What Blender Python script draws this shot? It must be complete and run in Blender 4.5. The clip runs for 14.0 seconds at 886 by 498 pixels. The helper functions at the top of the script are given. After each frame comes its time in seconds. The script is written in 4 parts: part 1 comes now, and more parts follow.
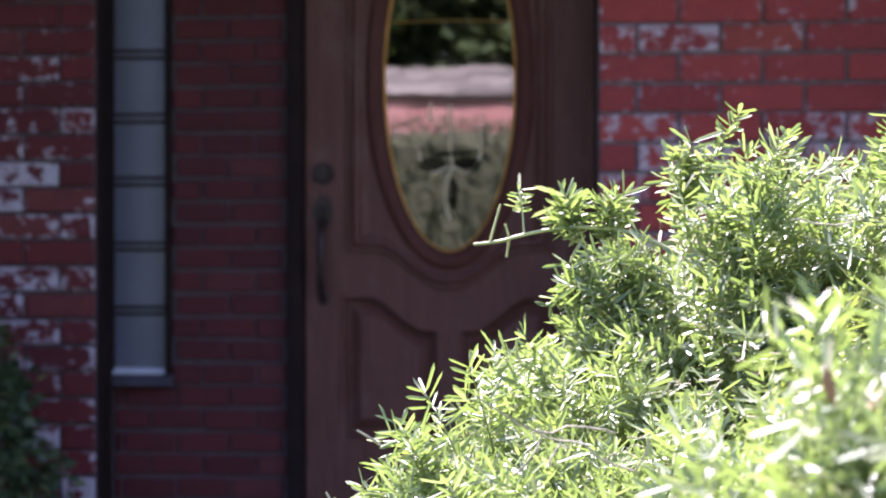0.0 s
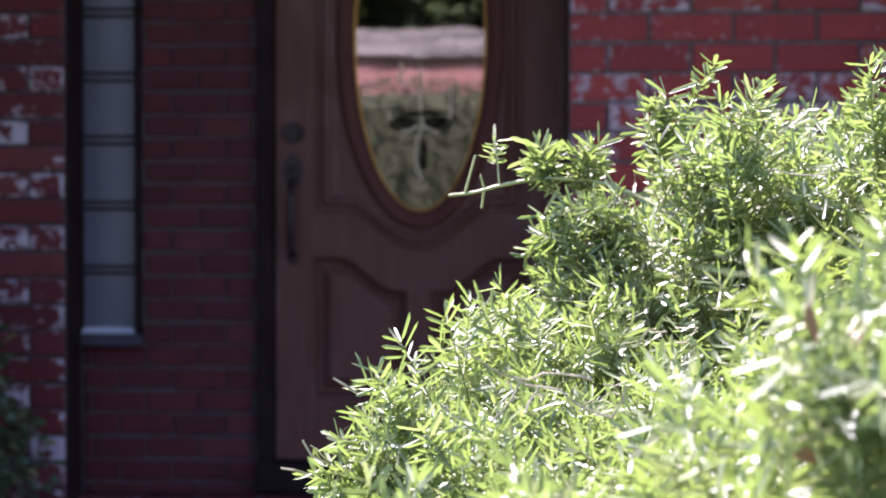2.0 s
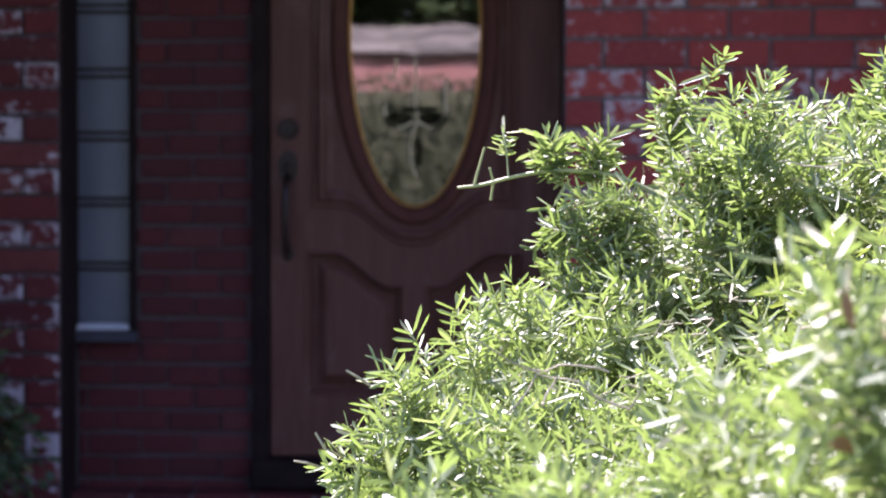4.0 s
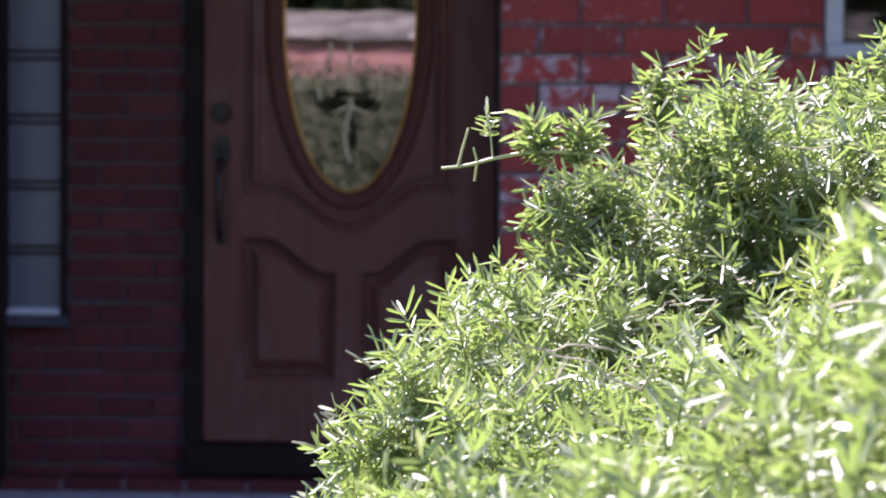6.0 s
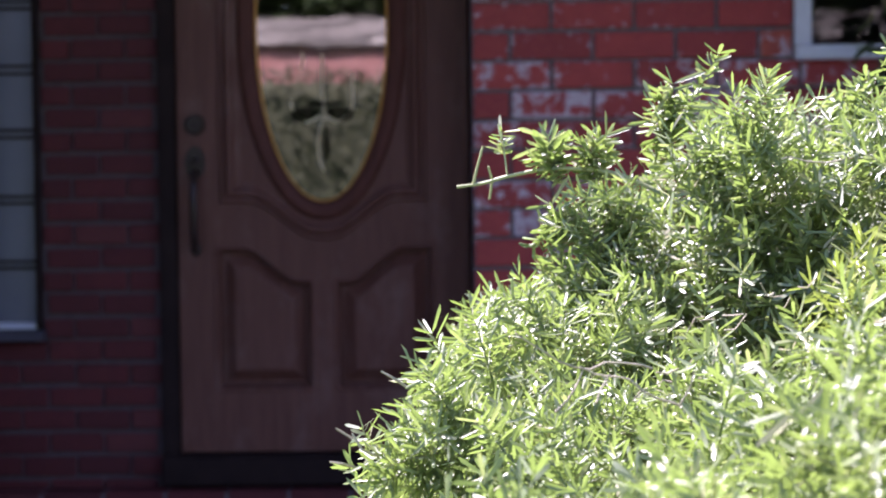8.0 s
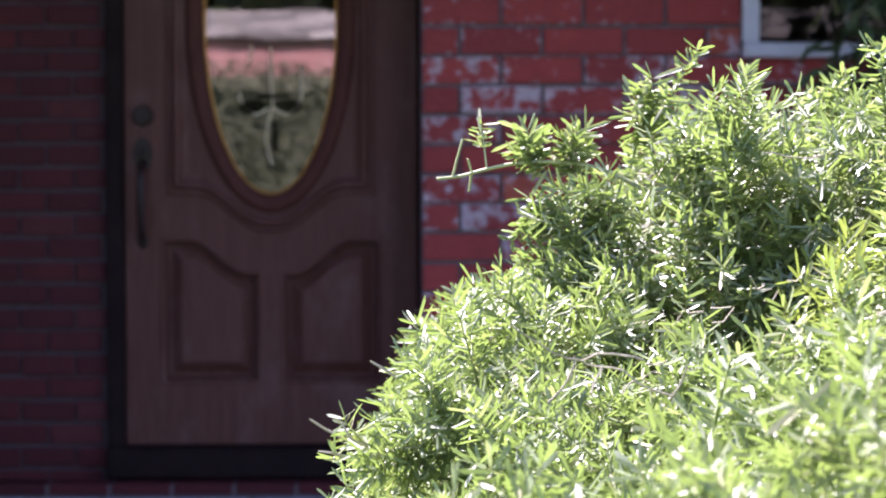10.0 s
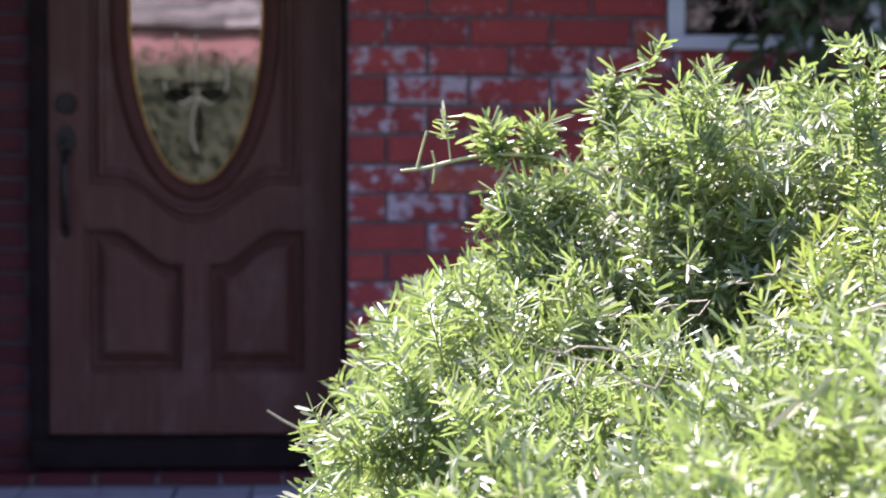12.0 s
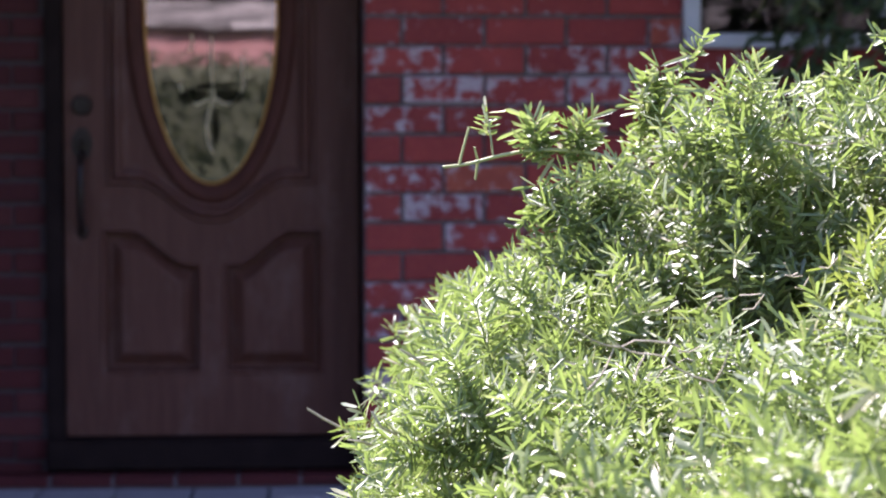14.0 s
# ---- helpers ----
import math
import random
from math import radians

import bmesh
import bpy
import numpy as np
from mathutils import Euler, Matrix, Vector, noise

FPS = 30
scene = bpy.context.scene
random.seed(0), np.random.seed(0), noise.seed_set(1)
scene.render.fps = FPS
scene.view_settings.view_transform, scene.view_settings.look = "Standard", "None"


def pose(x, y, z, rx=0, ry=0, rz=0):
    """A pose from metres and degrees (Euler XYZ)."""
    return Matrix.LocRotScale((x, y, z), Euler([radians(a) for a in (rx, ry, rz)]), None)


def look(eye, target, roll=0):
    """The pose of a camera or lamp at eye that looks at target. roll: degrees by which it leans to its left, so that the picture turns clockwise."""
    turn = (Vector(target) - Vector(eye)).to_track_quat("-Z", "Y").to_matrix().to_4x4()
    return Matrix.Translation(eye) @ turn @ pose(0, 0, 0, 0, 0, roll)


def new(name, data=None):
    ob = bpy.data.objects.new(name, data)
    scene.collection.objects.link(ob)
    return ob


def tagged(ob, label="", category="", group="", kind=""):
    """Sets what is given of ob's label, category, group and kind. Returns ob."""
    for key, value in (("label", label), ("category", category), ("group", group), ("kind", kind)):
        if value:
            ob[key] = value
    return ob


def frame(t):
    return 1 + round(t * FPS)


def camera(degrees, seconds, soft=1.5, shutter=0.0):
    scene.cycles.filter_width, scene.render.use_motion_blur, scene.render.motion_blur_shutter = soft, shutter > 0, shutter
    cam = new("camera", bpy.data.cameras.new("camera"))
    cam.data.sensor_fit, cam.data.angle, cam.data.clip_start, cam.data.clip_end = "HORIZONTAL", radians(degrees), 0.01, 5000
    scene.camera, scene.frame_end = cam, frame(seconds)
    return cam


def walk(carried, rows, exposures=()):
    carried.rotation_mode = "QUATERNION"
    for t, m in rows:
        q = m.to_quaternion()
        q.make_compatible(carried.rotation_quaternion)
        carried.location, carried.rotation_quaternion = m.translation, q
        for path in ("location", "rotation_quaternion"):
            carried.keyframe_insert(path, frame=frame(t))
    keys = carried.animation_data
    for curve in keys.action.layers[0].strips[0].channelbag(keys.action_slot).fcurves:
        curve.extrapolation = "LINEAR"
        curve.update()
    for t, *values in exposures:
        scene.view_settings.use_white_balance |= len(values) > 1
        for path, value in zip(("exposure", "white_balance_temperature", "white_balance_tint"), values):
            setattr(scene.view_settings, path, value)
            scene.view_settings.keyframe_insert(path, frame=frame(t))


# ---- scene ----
cam = camera(24, 14.0, soft=1.9)
PATH = [
    (0, (0.593, -6.526, 1.002), (0.406, -4.535, 0.983), 0.0),
    (0.5, (0.594, -6.524, 1.0), (0.418, -4.532, 0.976), -0.0),
    (1, (0.593, -6.525, 1.0), (0.425, -4.533, 0.968), -0.0),
    (1.5, (0.588, -6.522, 0.996), (0.429, -4.528, 0.954), -0.0),
    (2, (0.588, -6.525, 0.993), (0.431, -4.532, 0.938), 0.1),
    (2.5, (0.586, -6.523, 0.993), (0.431, -4.53, 0.933), -0.0),
    (3, (0.584, -6.518, 0.991), (0.427, -4.525, 0.934), -0.1),
    (5.5, (0.536, -6.518, 0.987), (0.439, -4.522, 0.924), 0.5),
    (6, (0.521, -6.511, 0.984), (0.452, -4.513, 0.914), 0.4),
    (6.5, (0.513, -6.513, 0.985), (0.464, -4.515, 0.911), 0.2),
    (7, (0.505, -6.519, 0.987), (0.471, -4.52, 0.917), 0.0),
    (7.5, (0.493, -6.521, 0.986), (0.457, -4.522, 0.928), -0.2),
    (7.7, (0.486, -6.533, 0.996), (0.448, -4.534, 0.932), -0.5),
    (10, (0.444, -6.543, 0.994), (0.473, -4.545, 0.922), -0.1),
    (10.5, (0.425, -6.544, 0.995), (0.481, -4.546, 0.922), 0.2),
    (11, (0.415, -6.549, 1.0), (0.488, -4.552, 0.929), 0.3),
    (11.5, (0.41, -6.547, 1.002), (0.506, -4.55, 0.927), 0.3),
    (12, (0.403, -6.544, 0.996), (0.516, -4.549, 0.914), 0.2),
    (12.5, (0.388, -6.539, 0.995), (0.5, -4.544, 0.911), 0.4),
    (13, (0.377, -6.539, 0.992), (0.481, -4.543, 0.91), 0.1),
    (13.5, (0.376, -6.537, 0.992), (0.476, -4.542, 0.913), -0.1),
    (14, (0.375, -6.538, 0.992), (0.481, -4.542, 0.911), -0.1),
]
walk(cam, [(t, look(eye, target, roll)) for t, eye, target, roll in PATH], [(0.0, 2.56, 5790, 37), (1.0, 2.56, 5790, 37), (2.5, 2.26, 5790, 37), (7.5, 2.19, 5790, 37), (10.5, 2.36, 5790, 37), (12.5, 2.18, 5790, 37), (14.0, 2.10, 5790, 37)])

cam.data.dof.use_dof, cam.data.dof.focus_distance, cam.data.dof.aperture_fstop = True, 1.42, 15.0

# ---------- world, sun ----------
SUN_DIR = Vector((-0.42, 0.52, 1.0)).normalized()
world = bpy.data.worlds.new("sky")
scene.world = world
world.use_nodes = True
wn = world.node_tree
sky = wn.nodes.new("ShaderNodeTexSky")
sky.sky_type, sky.sun_disc = "NISHITA", False
sky.sun_elevation = math.asin(SUN_DIR.z)
sky.sun_rotation = math.atan2(SUN_DIR.x, SUN_DIR.y)
wn.links.new(sky.outputs[0], wn.nodes["Background"].inputs[0])
wn.nodes["Background"].inputs[1].default_value = 0.070
sun = new("sun", bpy.data.lights.new("sun", "SUN"))
sun.data.energy, sun.data.angle, sun.data.color = 4.7, radians(0.53), (1.0, 0.95, 0.86)
sun.matrix_world = look(SUN_DIR * 30, (0, 0, 0))


# ---------- materials ----------
class Mat:
    """A small builder of node materials."""

    def __init__(self, name, rough=0.6, metal=0.0, spec=0.5):
        self.m = bpy.data.materials.new(name)
        self.m.use_nodes = True
        self.t = self.m.node_tree
        self.bsdf = self.t.nodes["Principled BSDF"]
        self.bsdf.inputs["Roughness"].default_value = rough
        self.bsdf.inputs["Metallic"].default_value = metal
        self.bsdf.inputs["Specular IOR Level"].default_value = spec
        self.coords = self.t.nodes.new("ShaderNodeTexCoord").outputs["Object"]
        self.info = self.t.nodes.new("ShaderNodeObjectInfo").outputs["Random"]

    def link(self, a, b):
        self.t.links.new(a, b)

    def shifted(self, stretch=(1, 1, 1)):
        """Object coordinates, moved by the object's own random number."""
        n = self.t.nodes.new("ShaderNodeMapping")
        n.inputs["Scale"].default_value = stretch
        s = self.t.nodes.new("ShaderNodeMath")
        s.operation = "MULTIPLY"
        s.inputs[1].default_value = 37.0
        self.link(self.info, s.inputs[0])
        self.link(s.outputs[0], n.inputs["Location"])
        self.link(self.coords, n.inputs["Vector"])
        return n.outputs[0]

    def noise(self, scale, vec=None, detail=5.0, rough=0.6):
        n = self.t.nodes.new("ShaderNodeTexNoise")
        n.inputs["Scale"].default_value, n.inputs["Detail"].default_value = scale, detail
        n.inputs["Roughness"].default_value = rough
        self.link(vec or self.coords, n.inputs["Vector"])
        return n.outputs["Fac"]

    def ramp(self, fac, *stops):
        n = self.t.nodes.new("ShaderNodeValToRGB")
        e = n.color_ramp.elements
        while len(e) < len(stops):
            e.new(0.5)
        for el, (p, c) in zip(e, stops):
            el.position, el.color = p, ((c, c, c, 1) if isinstance(c, (int, float)) else (*c, 1))
        self.link(fac, n.inputs[0])
        return n.outputs[0]

    def mix(self, fac, a, b, mode="MIX"):
        n = self.t.nodes.new("ShaderNodeMix")
        n.data_type, n.blend_type = "RGBA", mode
        for sock, v in ((n.inputs[0], fac), (n.inputs[6], a), (n.inputs[7], b)):
            if isinstance(v, (int, float)):
                sock.default_value = v
            elif isinstance(v, tuple):
                sock.default_value = (*v, 1)
            else:
                self.link(v, sock)
        return n.outputs[2]

    def color(self, c):
        if isinstance(c, tuple):
            self.bsdf.inputs["Base Color"].default_value = (*c, 1)
        else:
            self.link(c, self.bsdf.inputs["Base Color"])
        return self

    def bump(self, height, strength=0.3, distance=0.004):
        n = self.t.nodes.new("ShaderNodeBump")
        n.inputs["Strength"].default_value, n.inputs["Distance"].default_value = strength, distance
        self.link(height, n.inputs["Height"])
        self.link(n.outputs[0], self.bsdf.inputs["Normal"])
        return self


def brick_mat(name, dark, red, light, white):
    """Fired clay; white: how much old limewash still clings to it (0 to 1)."""
    m = Mat(name, 0.75, 0, 0.35)
    v = m.shifted()
    fine, broad = m.noise(90, v, 6), m.noise(14, v, 4)
    base = m.mix(m.info, red, dark)
    odd = m.ramp(m.info, (0.90, 0.0), (0.94, 0.8))
    base = m.mix(odd, base, light)
    base = m.mix(m.ramp(broad, (0.35, 0.0), (0.7, 0.55)), base, dark)
    base = m.mix(m.ramp(fine, (0.45, 0.0), (0.75, 0.35)), base, light)
    height = fine
    if white > 0:
        blot = m.noise(23, v, 9, 0.66)
        own = m.t.nodes.new("ShaderNodeTexWhiteNoise")
        own.noise_dimensions = "1D"
        m.link(m.info, own.inputs["W"])
        lift = m.t.nodes.new("ShaderNodeMath")
        lift.operation = "MULTIPLY_ADD"
        lift.inputs[1].default_value, lift.inputs[2].default_value = 0.25, -0.17 + 0.12 * white
        sq = m.t.nodes.new("ShaderNodeMath")
        sq.operation, sq.inputs[1].default_value = "POWER", 1.8
        m.link(own.outputs["Value"], sq.inputs[0])
        m.link(sq.outputs[0], lift.inputs[0])
        add = m.t.nodes.new("ShaderNodeMath")
        m.link(blot, add.inputs[0])
        m.link(lift.outputs[0], add.inputs[1])
        gen = m.t.nodes.new("ShaderNodeSeparateXYZ")
        m.link(m.t.nodes.new("ShaderNodeTexCoord").outputs["Generated"], gen.inputs[0])
        rim = []
        for axis in ("X", "Z"):
            off = m.t.nodes.new("ShaderNodeMath")
            off.operation, off.inputs[1].default_value = "SUBTRACT", 0.5
            m.link(gen.outputs[axis], off.inputs[0])
            size = m.t.nodes.new("ShaderNodeMath")
            size.operation = "ABSOLUTE"
            m.link(off.outputs[0], size.inputs[0])
            rim.append(m.ramp(size.outputs[0], (0.33, 0.0), (0.5, 1.0)))
        edge = m.t.nodes.new("ShaderNodeMath")
        edge.operation = "MAXIMUM"
        m.link(rim[0], edge.inputs[0])
        m.link(rim[1], edge.inputs[1])
        cling = m.t.nodes.new("ShaderNodeMath")
        cling.operation = "MULTIPLY_ADD"
        cling.inputs[1].default_value, cling.inputs[2].default_value = 0.10, -0.035
        m.link(edge.outputs[0], cling.inputs[0])
        total = m.t.nodes.new("ShaderNodeMath")
        m.link(add.outputs[0], total.inputs[0])
        m.link(cling.outputs[0], total.inputs[1])
        patch = m.ramp(total.outputs[0], (0.535, 0.0), (0.63, 0.82))
        chalk = m.mix(m.ramp(fine, (0.3, 0.0), (0.7, 1.0)), (0.47, 0.395, 0.43), (0.66, 0.59, 0.625))
        base = m.mix(patch, base, chalk)
    m.color(base).bump(height, 0.5, 0.003)
    return m.m


def plain(name, a, b, scale=20, rough=0.6, metal=0.0, spec=0.5, bump=0.2, stretch=(1, 1, 1)):
    m = Mat(name, rough, metal, spec)
    v = m.shifted(stretch)
    n, g = m.noise(scale, v, 6), m.noise(scale * 6, v, 3)
    m.color(m.mix(m.ramp(g, (0.4, 0.0), (0.8, 0.4)), m.mix(m.ramp(n, (0.3, 0.0), (0.7, 1.0)), a, b), a))
    m.bump(g, bump, 0.002)
    return m.m


BRICK_WASH = brick_mat("limewashed_brick", (0.24, 0.036, 0.038), (0.43, 0.062, 0.054), (0.54, 0.13, 0.07), 0.44)
# Limewash flecks over a base darkened for the shade on the left wall.
BRICK_FLECKED_SHADED = brick_mat("flecked_brick", (0.085, 0.014, 0.015), (0.150, 0.022, 0.021), (0.19, 0.045, 0.038), 0.66)
# Red brick with the shade of the recessed entry put into its colour.
BRICK_SHADED = brick_mat("red_brick", (0.066, 0.012, 0.013), (0.113, 0.018, 0.018), (0.126, 0.030, 0.028), 0.0)
MORTAR = plain("mortar", (0.13, 0.105, 0.105), (0.20, 0.17, 0.165), 30, 0.9, 0, 0.2, 0.5)
# The same mortar, darkened to carry the shade of entry and left wall.
MORTAR_SHADED = plain("shaded_mortar", (0.072, 0.050, 0.050), (0.108, 0.078, 0.077), 30, 0.9, 0, 0.2, 0.5)


def door_wood():
    """Stained boards with upright grain and a few pale, weathered streaks."""
    m = Mat("stained_door_wood", 0.6, 0, 0.3)
    v = m.shifted((6, 6, 0.5))
    grain, fine, worn = m.noise(9, v, 6), m.noise(54, v, 3), m.noise(5, m.shifted((1.6, 1, 0.8)), 7, 0.65)
    col = m.mix(m.ramp(grain, (0.3, 0.0), (0.7, 1.0)), (0.102, 0.038, 0.025), (0.150, 0.060, 0.041))
    col = m.mix(m.ramp(fine, (0.4, 0.0), (0.8, 0.4)), col, (0.108, 0.036, 0.025))
    col = m.mix(m.ramp(worn, (0.52, 0.0), (0.72, 0.55)), col, (0.22, 0.130, 0.105))
    m.color(col).bump(fine, 0.12, 0.002)
    return m.m


WOOD = door_wood()
# Darker, redder and less glossy than the door wood.
MOULDING_WOOD = plain("dark_moulding_wood", (0.080, 0.027, 0.018), (0.118, 0.041, 0.029), 9, 0.6, 0, 0.15, 0.1, (4, 4, 1))
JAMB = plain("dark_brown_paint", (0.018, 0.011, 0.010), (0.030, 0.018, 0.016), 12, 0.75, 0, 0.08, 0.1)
WOOD_DARK = plain("brown_soffit_boards", (0.10, 0.075, 0.06), (0.15, 0.11, 0.09), 6, 0.8, 0, 0.2, 0.2, (0.3, 4, 1))
SLATE = plain("slate_sill", (0.045, 0.040, 0.050), (0.07, 0.06, 0.075), 20, 0.6, 0, 0.3, 0.2)
BRONZE = plain("aged_bronze", (0.026, 0.014, 0.012), (0.044, 0.026, 0.021), 40, 0.38, 0.0, 0.3, 0.1)
BRASS = plain("brass_came", (0.55, 0.27, 0.06), (0.66, 0.36, 0.10), 40, 0.5, 1.0, 0.5, 0.05)
SILVER = plain("pale_came", (0.72, 0.56, 0.33), (0.84, 0.70, 0.46), 40, 0.4, 0.0, 0.5, 0.1)
WHITE = plain("white_paint", (0.66, 0.65, 0.68), (0.78, 0.77, 0.80), 10, 0.5, 0, 0.4, 0.1)
PAVER = plain("pale_concrete_paver", (0.42, 0.39, 0.40), (0.56, 0.53, 0.53), 12, 0.85, 0, 0.3, 0.4)
SOIL = plain("garden_soil", (0.05, 0.035, 0.025), (0.10, 0.07, 0.05), 8, 0.95, 0, 0.2, 0.8)
LAWN = plain("lawn", (0.05, 0.09, 0.025), (0.10, 0.14, 0.05), 3, 0.9, 0, 0.2, 0.8)
PLASTER = plain("painted_plaster", (0.30, 0.27, 0.25), (0.36, 0.33, 0.30), 5, 0.9, 0, 0.2, 0.1)
ROOFING = plain("pale_shingle", (0.12, 0.10, 0.085), (0.34, 0.29, 0.245), 1.5, 0.9, 0, 0.2, 0.4, (0.5, 1, 1))
ROOF_TOP = plain("brown_shingle", (0.12, 0.10, 0.09), (0.2, 0.17, 0.15), 6, 0.9, 0, 0.2, 0.4)
BARK = plain("bark", (0.09, 0.065, 0.045), (0.17, 0.13, 0.09), 25, 0.9, 0, 0.2, 0.7, (1, 1, 0.3))
DRY = plain("dry_stem", (0.40, 0.34, 0.23), (0.56, 0.49, 0.36), 60, 0.7, 0, 0.3, 0.2)
BROWN = plain("withered_leaf", (0.30, 0.15, 0.085), (0.42, 0.25, 0.15), 60, 0.7, 0, 0.3, 0.2)
STEM = plain("green_stem", (0.34, 0.36, 0.15), (0.46, 0.47, 0.22), 60, 0.45, 0, 0.5, 0.1)


def glass_mat(name, tint, ior):
    m = Mat(name, 0.012)
    m.color(tint)
    m.bsdf.inputs["IOR"].default_value = ior
    m.bsdf.inputs["Transmission Weight"].default_value = 1.0
    w = m.noise(5, None, 2)
    m.bump(w, 0.06, 0.002)
    return m.m


GLASS = glass_mat("reflective_door_glass", (0.30, 0.31, 0.30), 3.1)
PANE = glass_mat("window_glass", (0.62, 0.64, 0.66), 1.6)
BEVEL = glass_mat("dark_bevelled_glass", (0.02, 0.03, 0.03), 1.5)


def obscure_mat():
    m = Mat("obscure_glass", 0.3, 0, 0.6)
    n = m.noise(7, m.shifted(), 4)
    m.color(m.mix(n, (0.102, 0.103, 0.135), (0.145, 0.146, 0.178))).bump(m.noise(160), 0.3, 0.002)
    return m.m


OBSCURE = obscure_mat()


def leaf_mat(name, a, b, c, translucent=0.35, rough=0.3, spec=0.5, coat=0.0):
    """Foliage: colours a to b from leaf to leaf, some of them c; light passes through."""
    m = Mat(name, rough, 0, spec)
    isle = m.t.nodes.new("ShaderNodeNewGeometry").outputs["Random Per Island"]
    col = m.mix(isle, a, b)
    col = m.mix(m.ramp(isle, (0.88, 0.0), (0.93, 0.8)), col, c)
    col = m.mix(m.ramp(m.info, (0.0, 0.0), (1.0, 0.45)), col, b)
    patch = m.t.nodes.new("ShaderNodeNewGeometry").outputs["Position"]
    col = m.mix(m.ramp(m.noise(11, patch, 2), (0.45, 0.0), (0.68, 0.38)), col, (b[0] * 1.06, b[1] * 1.0, b[2] * 0.6))
    m.color(col)
    m.bsdf.inputs["Coat IOR"].default_value = 1.8
    m.bsdf.inputs["Coat Weight"].default_value, m.bsdf.inputs["Coat Roughness"].default_value = coat, 0.48
    tr = m.t.nodes.new("ShaderNodeBsdfTranslucent")
    hue = m.mix(0.7, col, (b[0] * 0.95, b[1] * 1.12, b[2] * 0.50))
    m.link(hue, tr.inputs[0])
    mx = m.t.nodes.new("ShaderNodeMixShader")
    mx.inputs[0].default_value = translucent
    m.link(m.bsdf.outputs[0], mx.inputs[1])
    m.link(tr.outputs[0], mx.inputs[2])
    m.link(mx.outputs[0], m.t.nodes["Material Output"].inputs[0])
    return m.m


NEEDLE = leaf_mat("fern_needle", (0.104, 0.150, 0.045), (0.292, 0.360, 0.132), (0.54, 0.45, 0.30), 0.39, 0.50, 0.4, 1.0)
YELLOWED = leaf_mat("yellowed_needle", (0.17, 0.22, 0.05), (0.28, 0.32, 0.085), (0.40, 0.38, 0.13), 0.38, 0.5, 0.5, 0.8)
SHRUB = leaf_mat("shrub_leaf", (0.04, 0.07, 0.035), (0.09, 0.14, 0.06), (0.26, 0.24, 0.10), 0.25, 0.35, 0.5)
PALE_LEAF = leaf_mat("pale_shrub_leaf", (0.16, 0.19, 0.06), (0.26, 0.28, 0.10), (0.3, 0.28, 0.12), 0.3, 0.4, 0.5)
TREE = leaf_mat("tree_leaf", (0.035, 0.058, 0.025), (0.085, 0.115, 0.048), (0.15, 0.16, 0.07), 0.35, 0.5, 0.3)
HEDGE = leaf_mat("hedge_leaf", (0.070, 0.072, 0.045), (0.095, 0.097, 0.062), (0.105, 0.10, 0.068), 0.2, 0.85, 0.1)


# ---------- mesh helpers ----------
def part(name, bm, material, parent=None, label="", smooth=False):
    if isinstance(bm, bmesh.types.BMesh):
        me = bpy.data.meshes.new(name)
        bm.to_mesh(me)
        bm.free()
    else:
        me = bm
    if material and not me.materials:
        me.materials.append(material)
    if smooth:
        me.shade_smooth()
    ob = new(name, me)
    ob.parent = parent
    if label:
        tagged(ob, label)
    return ob


def box(bm, x0, x1, y0, y1, z0, z1, bevel=0.0):
    vs = bmesh.ops.create_cube(bm, size=1.0)["verts"]
    for v in vs:
        v.co = Vector((x0 + (v.co.x + 0.5) * (x1 - x0), y0 + (v.co.y + 0.5) * (y1 - y0), z0 + (v.co.z + 0.5) * (z1 - z0)))
    if bevel:
        es = list({e for v in vs for e in v.link_edges})
        bmesh.ops.bevel(bm, geom=es, offset=bevel, segments=1, profile=0.5, affect="EDGES")
    return bm


def boxed(name, dims, material, parent=None, label="", bevel=0.003):
    return part(name, box(bmesh.new(), *dims, bevel), material, parent, label)


def empty(name, at=(0, 0, 0)):
    ob = new(name)
    ob.location = at
    ob.empty_display_size = 0.1
    return ob


def raw_mesh(name, co, tri):
    """A mesh from arrays of corners and triangles."""
    me = bpy.data.meshes.new(name)
    co, tri = np.asarray(co, np.float32), np.asarray(tri, np.int32)
    me.vertices.add(len(co))
    me.vertices.foreach_set("co", co.ravel())
    me.loops.add(tri.size)
    me.loops.foreach_set("vertex_index", tri.ravel())
    me.polygons.add(len(tri))
    me.polygons.foreach_set("loop_start", np.arange(0, tri.size, 3, dtype=np.int32))
    me.polygons.foreach_set("loop_total", np.full(len(tri), 3, np.int32))
    me.update(calc_edges=True)
    return me


def tube(bm, points, radii, sides=6, squash=1.0):
    """A tapered tube along points."""
    pts = [Vector(p) for p in points]
    rings = []
    for i, p in enumerate(pts):
        d = (pts[min(i + 1, len(pts) - 1)] - pts[max(i - 1, 0)]).normalized()
        a = d.cross(Vector((0.13, 0.97, 0.21))).normalized()
        b = d.cross(a)
        r = radii[i] if isinstance(radii, (list, tuple)) else radii
        rings.append([bm.verts.new(p + r * (math.cos(k * 2 * math.pi / sides) * a + squash * math.sin(k * 2 * math.pi / sides) * b)) for k in range(sides)])
    for r0, r1 in zip(rings, rings[1:]):
        for k in range(sides):
            bm.faces.new((r0[k], r0[(k + 1) % sides], r1[(k + 1) % sides], r1[k]))
    bm.faces.new(rings[0][::-1])
    bm.faces.new(rings[-1])
    bmesh.ops.recalc_face_normals(bm, faces=bm.faces[:])
    return bm


